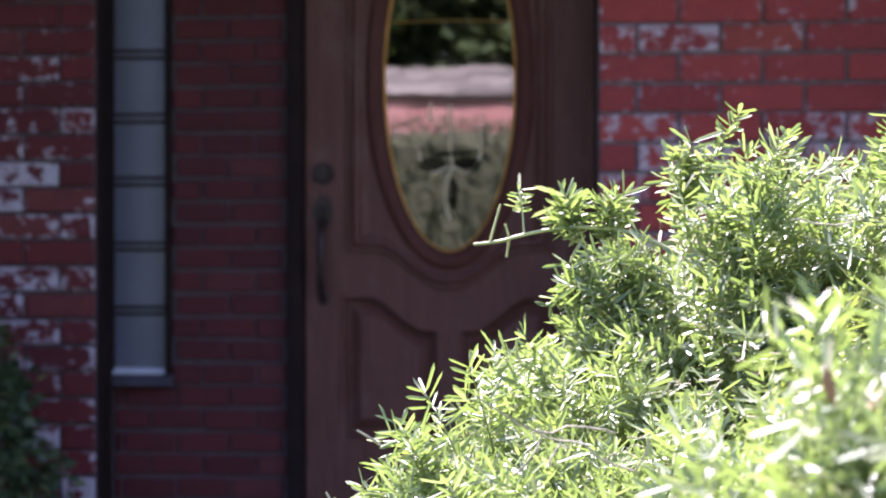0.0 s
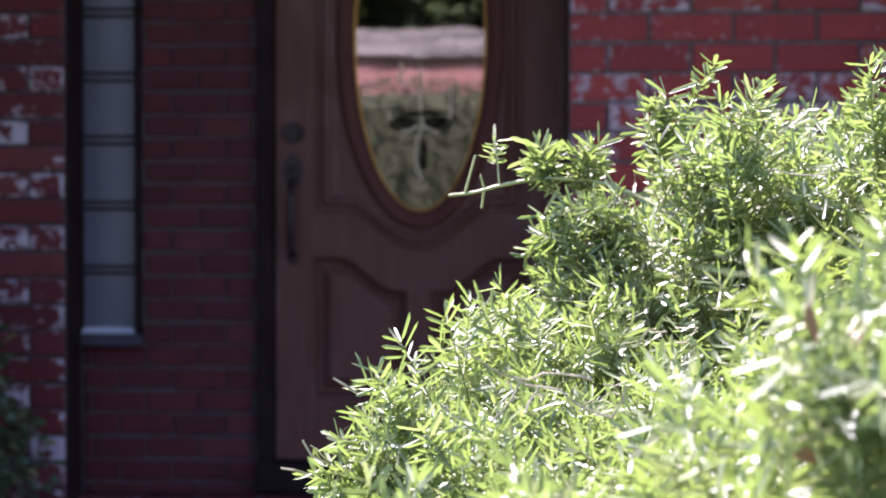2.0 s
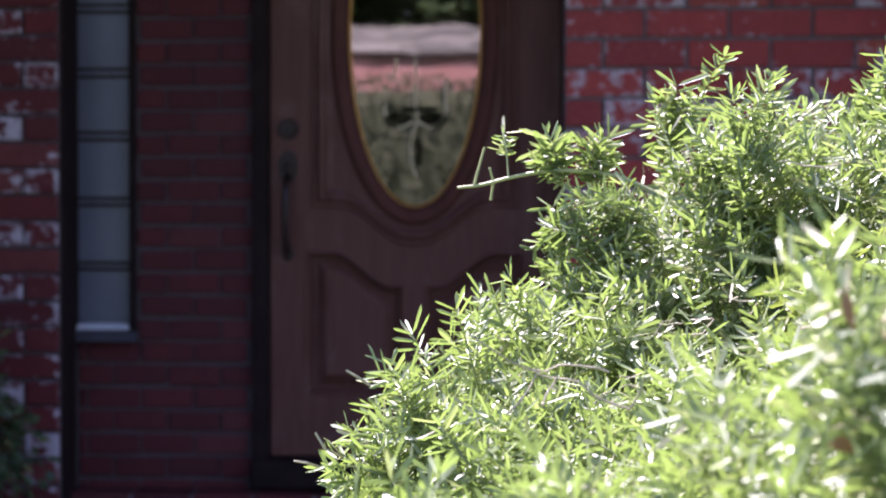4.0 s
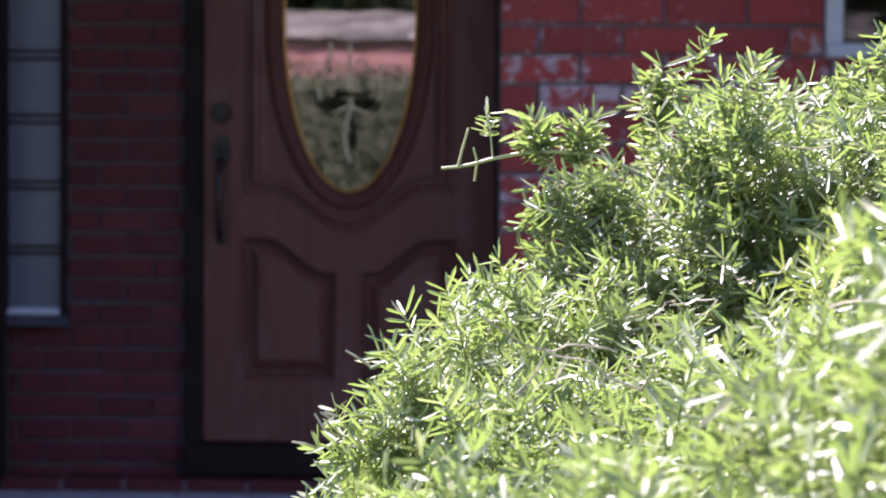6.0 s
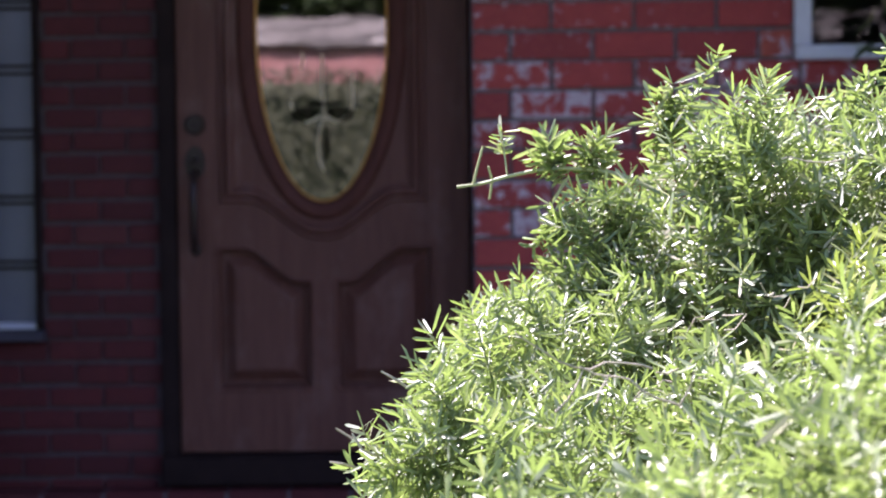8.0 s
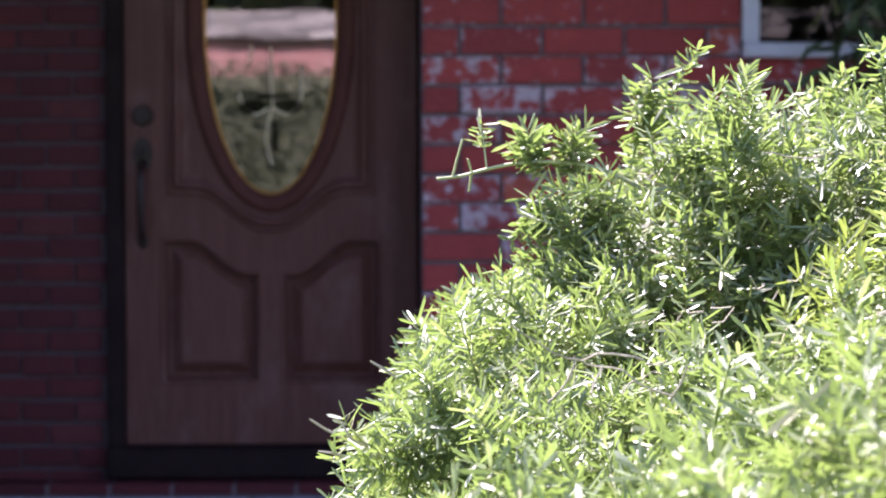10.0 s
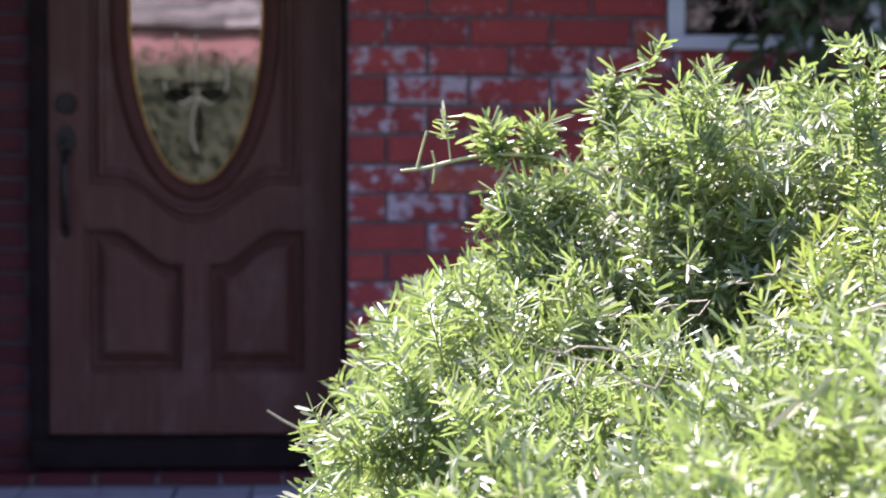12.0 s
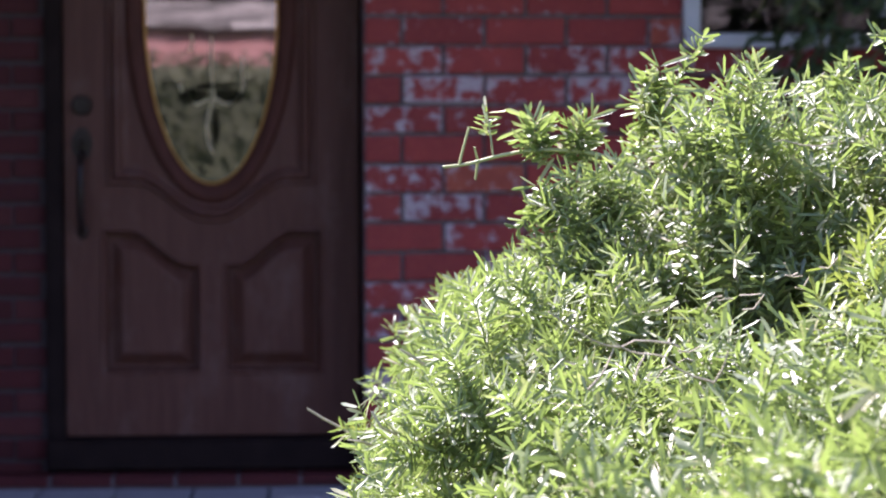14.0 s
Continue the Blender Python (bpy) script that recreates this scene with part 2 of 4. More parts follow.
def softened(pts, rounds=2):
    """Corner-cut polyline."""
    pts = [Vector(p) for p in pts]
    for _ in range(rounds):
        mid = [q for a, b in zip(pts, pts[1:]) for q in (a.lerp(b, 0.25), a.lerp(b, 0.75))]
        pts = [pts[0]] + mid + [pts[-1]]
    return pts


def prism(bm, outline, y0, y1):
    """A slab with an outline in x and z, from y0 to y1."""
    front = [bm.verts.new((x, y0, z)) for x, z in outline]
    back = [bm.verts.new((x, y1, z)) for x, z in outline]
    bm.faces.new(front)
    bm.faces.new(back[::-1])
    n = len(outline)
    for i in range(n):
        bm.faces.new((front[i], back[i], back[(i + 1) % n], front[(i + 1) % n]))
    bmesh.ops.recalc_face_normals(bm, faces=bm.faces[:])
    return bm


# ---------- ground and house shell ----------
FRONT = -0.22     # face of the outer brick walls; the door and sidelight stand at y = 0
PORCH = 0.0
bm = bmesh.new()
bmesh.ops.create_grid(bm, x_segments=60, y_segments=60, size=400)
for v in bm.verts:
    v.co.z = -0.16
tagged(part("ground", bm, LAWN), "mown green lawn reaching to the distance", "ground", kind="structure")
tagged(boxed("flower_bed", (0.2, 5.0, -7.2, -1.75, -0.2, -0.135), SOIL), "bare brown garden soil under the ferns", "flower bed", kind="structure")


def facade():
    """Walls that close the house behind the brick faces."""
    inner = 0.12
    w = empty("house_shell")
    boxed("back_wall", (-6, 6, 5.0, 5.2, -0.16, 2.6), PLASTER, w)
    boxed("side_wall", (-6.2, -6, inner, 5.2, -0.16, 2.6), PLASTER, w)
    boxed("side_wall", (6, 6.2, inner, 5.2, -0.16, 2.6), PLASTER, w)
    boxed("inside_floor", (-6, 6, inner, 5.0, -0.16, 0.02), JAMB, w)
    tagged(w, "plain plastered walls of the rooms behind the facade", "house wall", kind="structure")
    # Unseen wall, added to keep light off the left of the porch.
    boxed("wing_wall", (-2.75, -2.60, -4.2, FRONT, -0.16, 2.6), MORTAR, w)
    # Out of view: ceiling and eave reach forward only to shade the entry.
    c = boxed("ceiling", (-6.2, 6.2, -1.75, 5.2, 2.46, 2.54), WOOD_DARK)
    tagged(c, "unseen brown boarded ceiling, its soffit added to dim the porch", "ceiling", kind="structure")
    r = empty("roof")
    bm = bmesh.new()
    for s in ((-1.9, 2.0), (5.4, 2.0)):
        y0, ym = s
        vs = [bm.verts.new(p) for p in ((-6.6, y0, 2.70), (6.6, y0, 2.70), (6.6, ym, 3.75), (-6.6, ym, 3.75))]
        bm.faces.new(vs)
    bmesh.ops.solidify(bm, geom=bm.faces[:], thickness=0.06)
    part("roof_slope", bm, ROOF_TOP, r)
    boxed("fascia", (-6.6, 6.6, -1.94, -1.90, 2.56, 2.76), JAMB, r)
    tagged(r, "unseen low brown shingle roof, its wide eave added for shade", "roof", kind="structure")


facade()


# ---------- brick walls ----------
def brick_mesh(name, w, h, d, mat):
    bm = box(bmesh.new(), -w / 2, w / 2, 0, d, 0, h, 0.004)
    rng = random.Random(name)
    for v in bm.verts:
        v.co += Vector([rng.uniform(-0.0012, 0.0012) for _ in range(3)])
    me = bpy.data.meshes.new(name)
    bm.to_mesh(me)
    bm.free()
    me.materials.append(mat)
    return me


def brick_face(wall, mat, x0, x1, z0, course, rows, length, first, joint, y, holes=(), near=None, anchor_left=True, seed=1, upright=0.010):
    """Bricks in running bond on a face at y, one object each inside the near stretch; the rest joined.
    first: length of the first brick of the even rows; odd rows start with a half more."""
    rng = random.Random(seed)
    kinds, rest = {}, bmesh.new()
    for r in range(rows):
        z = z0 + r * course
        run = first if r % 2 == 0 else first + length / 2
        if run > length:
            run -= length
        a = 0.0
        while a < x1 - x0 - 0.02:
            b = min(a + run, x1 - x0)
            run = length
            xa, xb = (x0 + a, x0 + b) if anchor_left else (x1 - b, x1 - a)
            a = b
            spans = [(xa, xb)]
            for hx0, hx1, hz0, hz1 in holes:
                if z + course > hz0 + 0.01 and z < hz1 - 0.01:
                    cut = []
                    for p, q in spans:
                        if q <= hx0 or p >= hx1:
                            cut.append((p, q))
                        else:
                            cut += [s for s in ((p, hx0), (hx1, q)) if s[1] - s[0] > 0.025]
                    spans = cut
            for p, q in spans:
                w = round(q - p - upright, 3)
                if w < 0.02:
                    continue
                cx, dy = (p + q) / 2, rng.uniform(-0.003, 0.003)
                dz, turn = rng.uniform(-0.002, 0.002), rng.uniform(-0.4, 0.4)
                if near and not (near[0] < cx < near[1] and near[2] < z < near[3]):
                    box(rest, cx - w / 2, cx + w / 2, y + dy, y + 0.08, z + joint / 2, z + course - joint / 2, 0.004)
                    continue
                key = (w, rng.randrange(3))
                if key not in kinds:
                    kinds[key] = brick_mesh("brick_%d_%d" % (w * 1000, key[1]), w, course - joint, 0.08, mat)
                ob = part("brick", kinds[key], None, wall)
                ob.matrix_local = pose(cx, y + dy, z + joint / 2 + dz, 0, turn, 0)
    if rest.verts:
        tagged(part("outer_brickwork", rest, mat, wall), kind="stuff")
    else:
        rest.free()


WIN = (1.444, 2.75, 1.343, 2.40)       # white window in the right wall
SIDE = (-1.105, -0.889, 0.500, 2.20)    # sidelight beside the door


def walls():
    right = empty("wall_right", (0.47, FRONT, 0))
    right.matrix_world = Matrix.Identity(4)
    t = 0.012
    boxed("mortar_bed", (0.47, WIN[0], FRONT + t, 0.12, -0.16, 2.6), MORTAR, right, bevel=0)
    boxed("mortar_bed", (WIN[0], WIN[1], FRONT + t, 0.12, -0.16, WIN[2]), MORTAR, right, bevel=0)
    boxed("mortar_bed", (WIN[0], WIN[1], FRONT + t, 0.12, WIN[3], 2.6), MORTAR, right, bevel=0)
    boxed("mortar_bed", (WIN[1], 6.2, FRONT + t, 0.12, -0.16, 2.6), MORTAR, right, bevel=0)
    tagged(right, "red brick wall with worn patches of old white limewash", "brick wall", kind="structure")
    left = empty("wall_left")
    boxed("mortar_bed", (-6.2, -1.077, FRONT + t, 0.12, -0.16, 2.6), MORTAR_SHADED, left, bevel=0)
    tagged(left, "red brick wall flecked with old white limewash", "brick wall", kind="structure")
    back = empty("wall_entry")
    boxed("mortar_bed", (-1.077, SIDE[0], 0.010, 0.12, 0, 2.6), MORTAR_SHADED, back, bevel=0)
    boxed("mortar_bed", (SIDE[0], SIDE[1], 0.010, 0.12, 0, SIDE[2]), MORTAR_SHADED, back, bevel=0)
    boxed("mortar_bed", (SIDE[0], SIDE[1], 0.010, 0.12, SIDE[3], 2.6), MORTAR_SHADED, back, bevel=0)
    boxed("mortar_bed", (SIDE[1], -0.512, 0.010, 0.12, 0, 2.6), MORTAR_SHADED, back, bevel=0)
    boxed("mortar_bed", (-0.512, 0.47, 0.010, 0.12, 2.26, 2.6), MORTAR_SHADED, back, bevel=0)
    tagged(back, "plain dark red brick wall inside the recessed entry", "brick wall", kind="structure")
    return right, left, back


WALL_R, WALL_L, WALL_B = walls()


# ---------- front door ----------
DZ0, DZ1 = 0.145, 2.18
OC, OA, OB = 1.476, 0.205, 0.541      # oval: middle, half width, half height


def oval(grow, n=96):
    return [((OA + grow) * math.cos(2 * math.pi * k / n), OC + (OB + grow) * math.sin(2 * math.pi * k / n)) for k in range(n)]


def smooth(a, b, x):
    u = min(max((x - a) / (b - a), 0), 1)
    return u * u * (3 - 2 * u)


def panel_outline(side, inset):
    """A lower panel with an S-shaped top; side: -1 or 1."""
    out, x0, x1 = [], 0.040 + inset, 0.338 - inset
    steps = 24
    for k in range(steps + 1):
        x = x0 + (x1 - x0) * k / steps
        out.append((side * x, 0.680 - inset + 0.105 * smooth(0.075, 0.255, x)))
    for k in range(1, 9):
        out.append((side * x1, 0.785 - inset - (0.44 - 2 * inset) * k / 8))
    for k in range(1, 13):
        out.append((side * (x1 + (x0 - x1) * k / 12), 0.345 + inset))
    for k in range(1, 8):
        out.append((side * x0, 0.345 + inset + (0.335 - 2 * inset) * k / 8))
    return out if side > 0 else out[::-1]


def upper_outline(inset):
    """The moulding that frames the oval, dipping in the middle."""
    w, out = 0.292 - inset, []
    for k in range(49):
        x = -w + 2 * w * k / 48
        dip = 1 - smooth(0.02, 0.235, abs(x))
        out.append((x, 0.962 + inset - 0.118 * dip))
    for k in range(1, 11):
        out.append((w, 0.962 + inset + (1.13 - 2 * inset) * k / 10))
    for k in range(1, 16):
        out.append((w - 2 * w * k / 15, 2.092 - inset))
    for k in range(1, 10):
        out.append((-w, 2.092 - inset - (1.13 - 2 * inset) * k / 10))
    return out


def rings(outlines):
    """A surface through a row of outlines [(points in x and z, y)]."""
    bm = bmesh.new()
    rows = [[bm.verts.new((x, y, z)) for x, z in pts] for pts, y in outlines]
    n = len(rows[0])
    for a, b in zip(rows, rows[1:]):
        for i in range(n):
            bm.faces.new((a[i], a[(i + 1) % n], b[(i + 1) % n], b[i]))
    return bm, rows


def front_door():
    door = empty("front_door", (0, 0, 0))
    slab = box(bmesh.new(), -0.457, 0.457, 0, 0.045, DZ0, DZ1, 0.002)
    body = part("slab", slab, WOOD, door)
    cutters = []
    for pts, y1 in ((oval(0.012), 0.1), (panel_outline(1, 0), 0.038), (panel_outline(-1, 0), 0.038)):
        cutters.append(new("cutter", bpy.data.meshes.new("cutter")))
        bm = prism(bmesh.new(), pts, -0.05, y1)
        bm.to_mesh(cutters[-1].data)
        bm.free()
        mod = body.modifiers.new("cut", "BOOLEAN")
        mod.operation, mod.object, mod.solver = "DIFFERENCE", cutters[-1], "EXACT"
    bpy.context.view_layer.update()
    me = bpy.data.meshes.new_from_object(body.evaluated_get(bpy.context.evaluated_depsgraph_get()))
    body.modifiers.clear()
    body.data = me
    for c in cutters:
        bpy.data.objects.remove(c)
    for s in (1, -1):
        bm, rows = rings([(panel_outline(s, 0.001), 0.0370), (panel_outline(s, 0.022), 0.0365), (panel_outline(s, 0.027), 0.0330), (panel_outline(s, 0.056), 0.006), (panel_outline(s, 0.064), 0.004)])
        bm.faces.new(rows[-1])
        bmesh.ops.recalc_face_normals(bm, faces=bm.faces[:])
        part("raised_panel", bm, WOOD, door)
        bm, rows = rings([(panel_outline(s, -0.010), 0.0), (panel_outline(s, -0.008), -0.003), (panel_outline(s, -0.003), -0.004), (panel_outline(s, 0.006), 0.004), (panel_outline(s, 0.014), 0.037)])
        bmesh.ops.recalc_face_normals(bm, faces=bm.faces[:])
        part("panel_moulding", bm, WOOD, door)
    bm, rows = rings([(upper_outline(-0.034), 0.0), (upper_outline(-0.032), -0.008), (upper_outline(-0.024), -0.011), (upper_outline(-0.016), -0.008), (upper_outline(-0.012), -0.020), (upper_outline(-0.002), -0.026), (upper_outline(0.008), -0.022), (upper_outline(0.016), -0.006), (upper_outline(0.026), -0.002), (upper_outline(0.030), 0.0)])
    part("upper_moulding", bm, WOOD, door)
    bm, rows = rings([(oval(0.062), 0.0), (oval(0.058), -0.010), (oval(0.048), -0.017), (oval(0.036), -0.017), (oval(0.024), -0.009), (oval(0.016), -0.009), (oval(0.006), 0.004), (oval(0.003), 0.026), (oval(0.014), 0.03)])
    part("oval_moulding", bm, MOULDING_WOOD, door, "rounded wooden moulding round the oval light", True)
    bm, rows = rings([(oval(0.006), 0.010), (oval(0.002), 0.006), (oval(-0.002), 0.008), (oval(-0.003), 0.018)])
    part("came_ring", bm, BRASS, door, "thin brass strip round the glass", True)
    part("glass", prism(bmesh.new(), oval(0.008), 0.018, 0.024), GLASS, door, "oval leaded glass that mirrors the garden")
    # leaded flower in the oval
    orn = [((0, 1.395), (0.001, 1.35), (0.0, 1.30), (0.004, 1.23), (0.008, 1.19)), ((0.006, 1.20), (-0.008, 1.16), (-0.016, 1.11), (-0.010, 1.06), (0.004, 1.025)),
           ((-0.005, 1.20), (-0.045, 1.18), (-0.085, 1.20), (-0.098, 1.235), (-0.096, 1.25)),
           ((0.008, 1.20), (0.045, 1.18), (0.085, 1.20), (0.098, 1.24), (0.096, 1.28), (0.096, 1.33))]
    orn.append(((-0.062, 1.40), (-0.058, 1.375), (-0.068, 1.345)))
    for line in orn:
        pts = []
        for (xa, za), (xb, zb) in zip(line, line[1:]):
            pts += [(xa + (xb - xa) * k / 4, 0.0165, za + (zb - za) * k / 4) for k in range(4)]
        pts.append((line[-1][0], 0.0165, line[-1][1]))
        part("came", tube(bmesh.new(), pts, 0.0038, 5), SILVER, door, "pale lead came of the flower")
    part("came", tube(bmesh.new(), [(-0.18, 0.0165, 1.655), (0, 0.0165, 1.66), (0.18, 0.0165, 1.655)], 0.0035, 5), BRASS, door)

    def bevel_piece(cx, cz, a, b, tilt):
        pts = []
        for k in range(24):
            u, v = a * math.cos(k * math.pi / 12), b * math.sin(k * math.pi / 12) * (1 - 0.25 * math.cos(k * math.pi / 12))
            pts.append((cx + u * math.cos(tilt) - v * math.sin(tilt), cz + u * math.sin(tilt) + v * math.cos(tilt)))
        part("bevel", prism(bmesh.new(), pts, 0.013, 0.0185), BEVEL, door, "dark bevelled glass petal")

    for cx, cz, a, b, tilt in ((-0.054, 1.208, 0.046, 0.022, 0.15), (0.054, 1.208, 0.046, 0.022, math.pi - 0.15), (0.012, 1.115, 0.056, 0.012, math.pi / 2), (-0.01, 1.238, 0.04, 0.009, 0.0), (0.045, 1.24, 0.03, 0.008, 0.1)):
        bevel_piece(cx, cz, a, b, tilt)
    # lock and handle
    bm = bmesh.new()
    for r, y0, y1 in ((0.034, -0.014, 0.0), (0.024, -0.026, -0.012)):
        d = bmesh.ops.create_cone(bm, cap_ends=True, segments=32, radius1=r, radius2=r * 0.86, depth=y1 - y0)
        bmesh.ops.transform(bm, matrix=pose(-0.400, (y0 + y1) / 2, 1.177, 90), verts=d["verts"])
    dead = part("deadbolt", bm, BRONZE, door, "round aged bronze deadbolt")
    boxed("keyway", (-0.402, -0.398, -0.029, -0.026, 1.170, 1.184), JAMB, dead, bevel=0)
    hs = empty("handle_set")
    hs.parent = door
    plate = [(-0.400 + 0.031 * math.cos(k * math.pi / 16), 1.058 + 0.052 * math.sin(k * math.pi / 16)) for k in range(32)]
    bm = prism(bmesh.new(), plate, -0.010, 0.0)
    bmesh.ops.bevel(bm, geom=[e for e in bm.edges if all(v.co.y < -0.009 for v in e.verts)], offset=0.004, segments=2, affect="EDGES")
    part("escutcheon", bm, BRONZE, hs)
    part("grip", tube(bmesh.new(), [(-0.4, -0.012, 1.03), (-0.4, -0.045, 1.015), (-0.4, -0.062, 0.98), (-0.4, -0.064, 0.91), (-0.4, -0.056, 0.84), (-0.4, -0.034, 0.80), (-0.4, -0.004, 0.785)], [0.012, 0.012, 0.012, 0.013, 0.013, 0.011, 0.010], 12), BRONZE, hs, "curved aged bronze pull handle", True)
    bm = bmesh.new()
    d = bmesh.ops.create_uvsphere(bm, u_segments=16, v_segments=10, radius=1)
    bmesh.ops.transform(bm, matrix=pose(-0.4, -0.006, 0.785) @ Matrix.Diagonal((0.017, 0.008, 0.024, 1)), verts=d["verts"])
    part("foot_plate", bm, BRONZE, hs, smooth=True)
    part("thumb_latch", tube(bmesh.new(), [(-0.4, -0.008, 1.068), (-0.4, -0.03, 1.066), (-0.4, -0.05, 1.058)], [0.006, 0.008, 0.013], 10, 0.4), BRONZE, hs, smooth=True)
    tagged(door, "brown stained wooden front door with oval leaded glass, closed", "door")
    fr = empty("door_frame")
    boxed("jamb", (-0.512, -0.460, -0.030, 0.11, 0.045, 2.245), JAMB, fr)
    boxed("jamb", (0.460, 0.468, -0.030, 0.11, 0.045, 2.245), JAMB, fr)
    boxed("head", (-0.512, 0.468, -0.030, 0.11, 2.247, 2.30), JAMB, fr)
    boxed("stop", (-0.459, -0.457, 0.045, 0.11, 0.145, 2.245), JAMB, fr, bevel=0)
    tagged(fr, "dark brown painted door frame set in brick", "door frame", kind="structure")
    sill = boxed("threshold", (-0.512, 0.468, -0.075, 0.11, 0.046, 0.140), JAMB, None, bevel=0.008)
    tagged(sill, "dark weathered wooden door threshold on a brick step", "threshold", kind="structure")


front_door()


# ---------- sidelight ----------
def sidelight():
    s = empty("window_1")
    x0, x1, z0, z1 = SIDE
    boxed("window_frame", (x0, x0 + 0.030, -0.055, 0.09, z0 + 0.042, z1), JAMB, s)
    boxed("window_frame", (-0.904, x1, -0.03, 0.09, z0 + 0.042, z1), JAMB, s)
    boxed("window_frame", (x0, x1, -0.03, 0.09, z1 - 0.04, z1 - 0.001), JAMB, s)
    boxed("window_sill", (-1.074, -0.876, -0.060, 0.09, z0 + 0.004, z0 + 0.038), SLATE, s, "slate grey sill")
    # Added dark strip over the return bricks, in place of the reveal's shade.
    boxed("liner", (-1.0765, -1.066, -0.205, -0.062, 0.006, z1), JAMB, s, "dark strip standing in for shade on the reveal")
    bars = [(0.733, 0.752), (0.937, 0.957), (1.144, 1.165), (1.344, 1.366), (1.548, 1.569), (1.752, 1.773), (1.956, 1.977)]
    edges = [0.558] + [z for b in bars for z in b] + [2.158]
    for lo, hi in zip(edges[::2], edges[1::2]):
        boxed("pane", (x0 + 0.03, -0.904, 0.010, 0.016, lo + 0.003, hi - 0.003), OBSCURE, s, bevel=0)
    for lo, hi in bars:
        boxed("muntin", (x0 + 0.03, -0.904, 0.000, 0.020, lo - 0.005, lo + 0.004), JAMB, s, bevel=0.001)
        boxed("muntin", (x0 + 0.03, -0.904, 0.000, 0.020, hi - 0.004, hi + 0.005), JAMB, s, bevel=0.001)
        boxed("spacer", (x0 + 0.03, -0.904, 0.008, 0.016, lo + 0.004, hi - 0.004), OBSCURE, s, bevel=0)
    bm = bmesh.new()
    a, b = x0 + 0.031, -0.905
    ends = [[bm.verts.new((x, y, z)) for y, z in ((-0.026, z0 + 0.042), (-0.026, z0 + 0.046), (0.004, 0.560), (0.012, 0.560), (0.012, z0 + 0.042))] for x in (a, b)]
    bm.faces.new(ends[0]), bm.faces.new(ends[1][::-1])
    for i in range(5):
        bm.faces.new((ends[0][i], ends[1][i], ends[1][(i + 1) % 5], ends[0][(i + 1) % 5]))
    bmesh.ops.recalc_face_normals(bm, faces=bm.faces[:])
    part("bottom_bead", bm, WHITE, s, "white sloping bead along the bottom")
    boxed("backing", (x0 + 0.03, -0.904, 0.05, 0.06, z0 + 0.05, z1 - 0.04), PLASTER, s, bevel=0)
    tagged(s, "tall narrow sidelight of frosted panes in a dark frame", "window", kind="structure")


sidelight()


# ---------- white window ----------
def white_window():
    w = empty("window_2")
    x0, x1, z0, z1 = WIN
    f, y0 = 0.052, FRONT - 0.012
    boxed("window_frame", (x0, x0 + f, y0, 0.08, z0 + 0.046, z1), WHITE, w)
    boxed("window_frame", (x1 - f, x1, y0, 0.08, z0 + 0.046, z1), WHITE, w)
    boxed("window_frame", (x0 + f, x1 - f, y0, 0.08, z1 - f, z1 - 0.001), WHITE, w)
    boxed("window_sill", (x0, x1, y0 - 0.03, 0.08, z0 + 0.001, z0 + 0.045), WHITE, w, "white painted sill", 0.006)
    mid = (x0 + x1) / 2
    boxed("sash", (x0 + f, x0 + f + 0.018, -0.15, -0.12, z0 + 0.046, z1 - f), JAMB, w)
    boxed("sash", (x0 + f, x1 - f, -0.15, -0.12, z0 + 0.046, z0 + 0.06), JAMB, w)
    boxed("mullion", (mid - 0.02, mid + 0.02, -0.16, -0.10, z0 + 0.046, z1 - f), WHITE, w)
    boxed("pane", (x0 + f, mid - 0.02, -0.136, -0.132, z0 + 0.055, z1 - f), PANE, w, bevel=0)
    boxed("pane", (mid + 0.02, x1 - f, -0.136, -0.132, z0 + 0.055, z1 - f), PANE, w, bevel=0)
    tagged(w, "white framed window with dark glass in the brick wall", "window", kind="structure")


white_window()


# ---------- porch floor ----------
def porch():
    p = empty("porch_floor")
    boxed("slab", (-2.6, 3.0, -1.75, 0.0, -0.16, -0.045), MORTAR, p, bevel=0)
    rng = random.Random(4)
    me = {}
    nx, ny = 24, 7
    for j in range(ny):
        for i in range(nx):
            x = -2.60 + i * 0.2317
            y = -0.135 - j * 0.2317
            key = rng.randrange(4)
            if key not in me:
                me[key] = brick_mesh("paver_%d" % key, 0.222, 0.045, 0.222, PAVER)
            ob = part("paver", me[key], None, p)
            ob.matrix_local = pose(x + 0.115, y - 0.2317 + 0.005, -0.045 + rng.uniform(-0.0015, 0.0015), 0, 0, rng.uniform(-0.3, 0.3))
    tagged(p, "porch floor of pale square concrete pavers", "porch floor", kind="structure")
    st = empty("brick_step")
    boxed("bed", (-1.07, 0.468, -0.122, 0.11, -0.045, 0.034), MORTAR, st, bevel=0)
    rows = {}
    for i in range(8):
        w = 0.182
        if w not in rows:
            rows[w] = brick_mesh("step_brick", w, 0.036, 0.11, BRICK_SHADED)
        ob = part("brick", rows[w], None, st)
        ob.matrix_local = pose(-1.07 + 0.096 + i * 0.192, -0.128, 0.004)
    tagged(st, "low dark brick step below the threshold", "step", kind="structure")


porch()


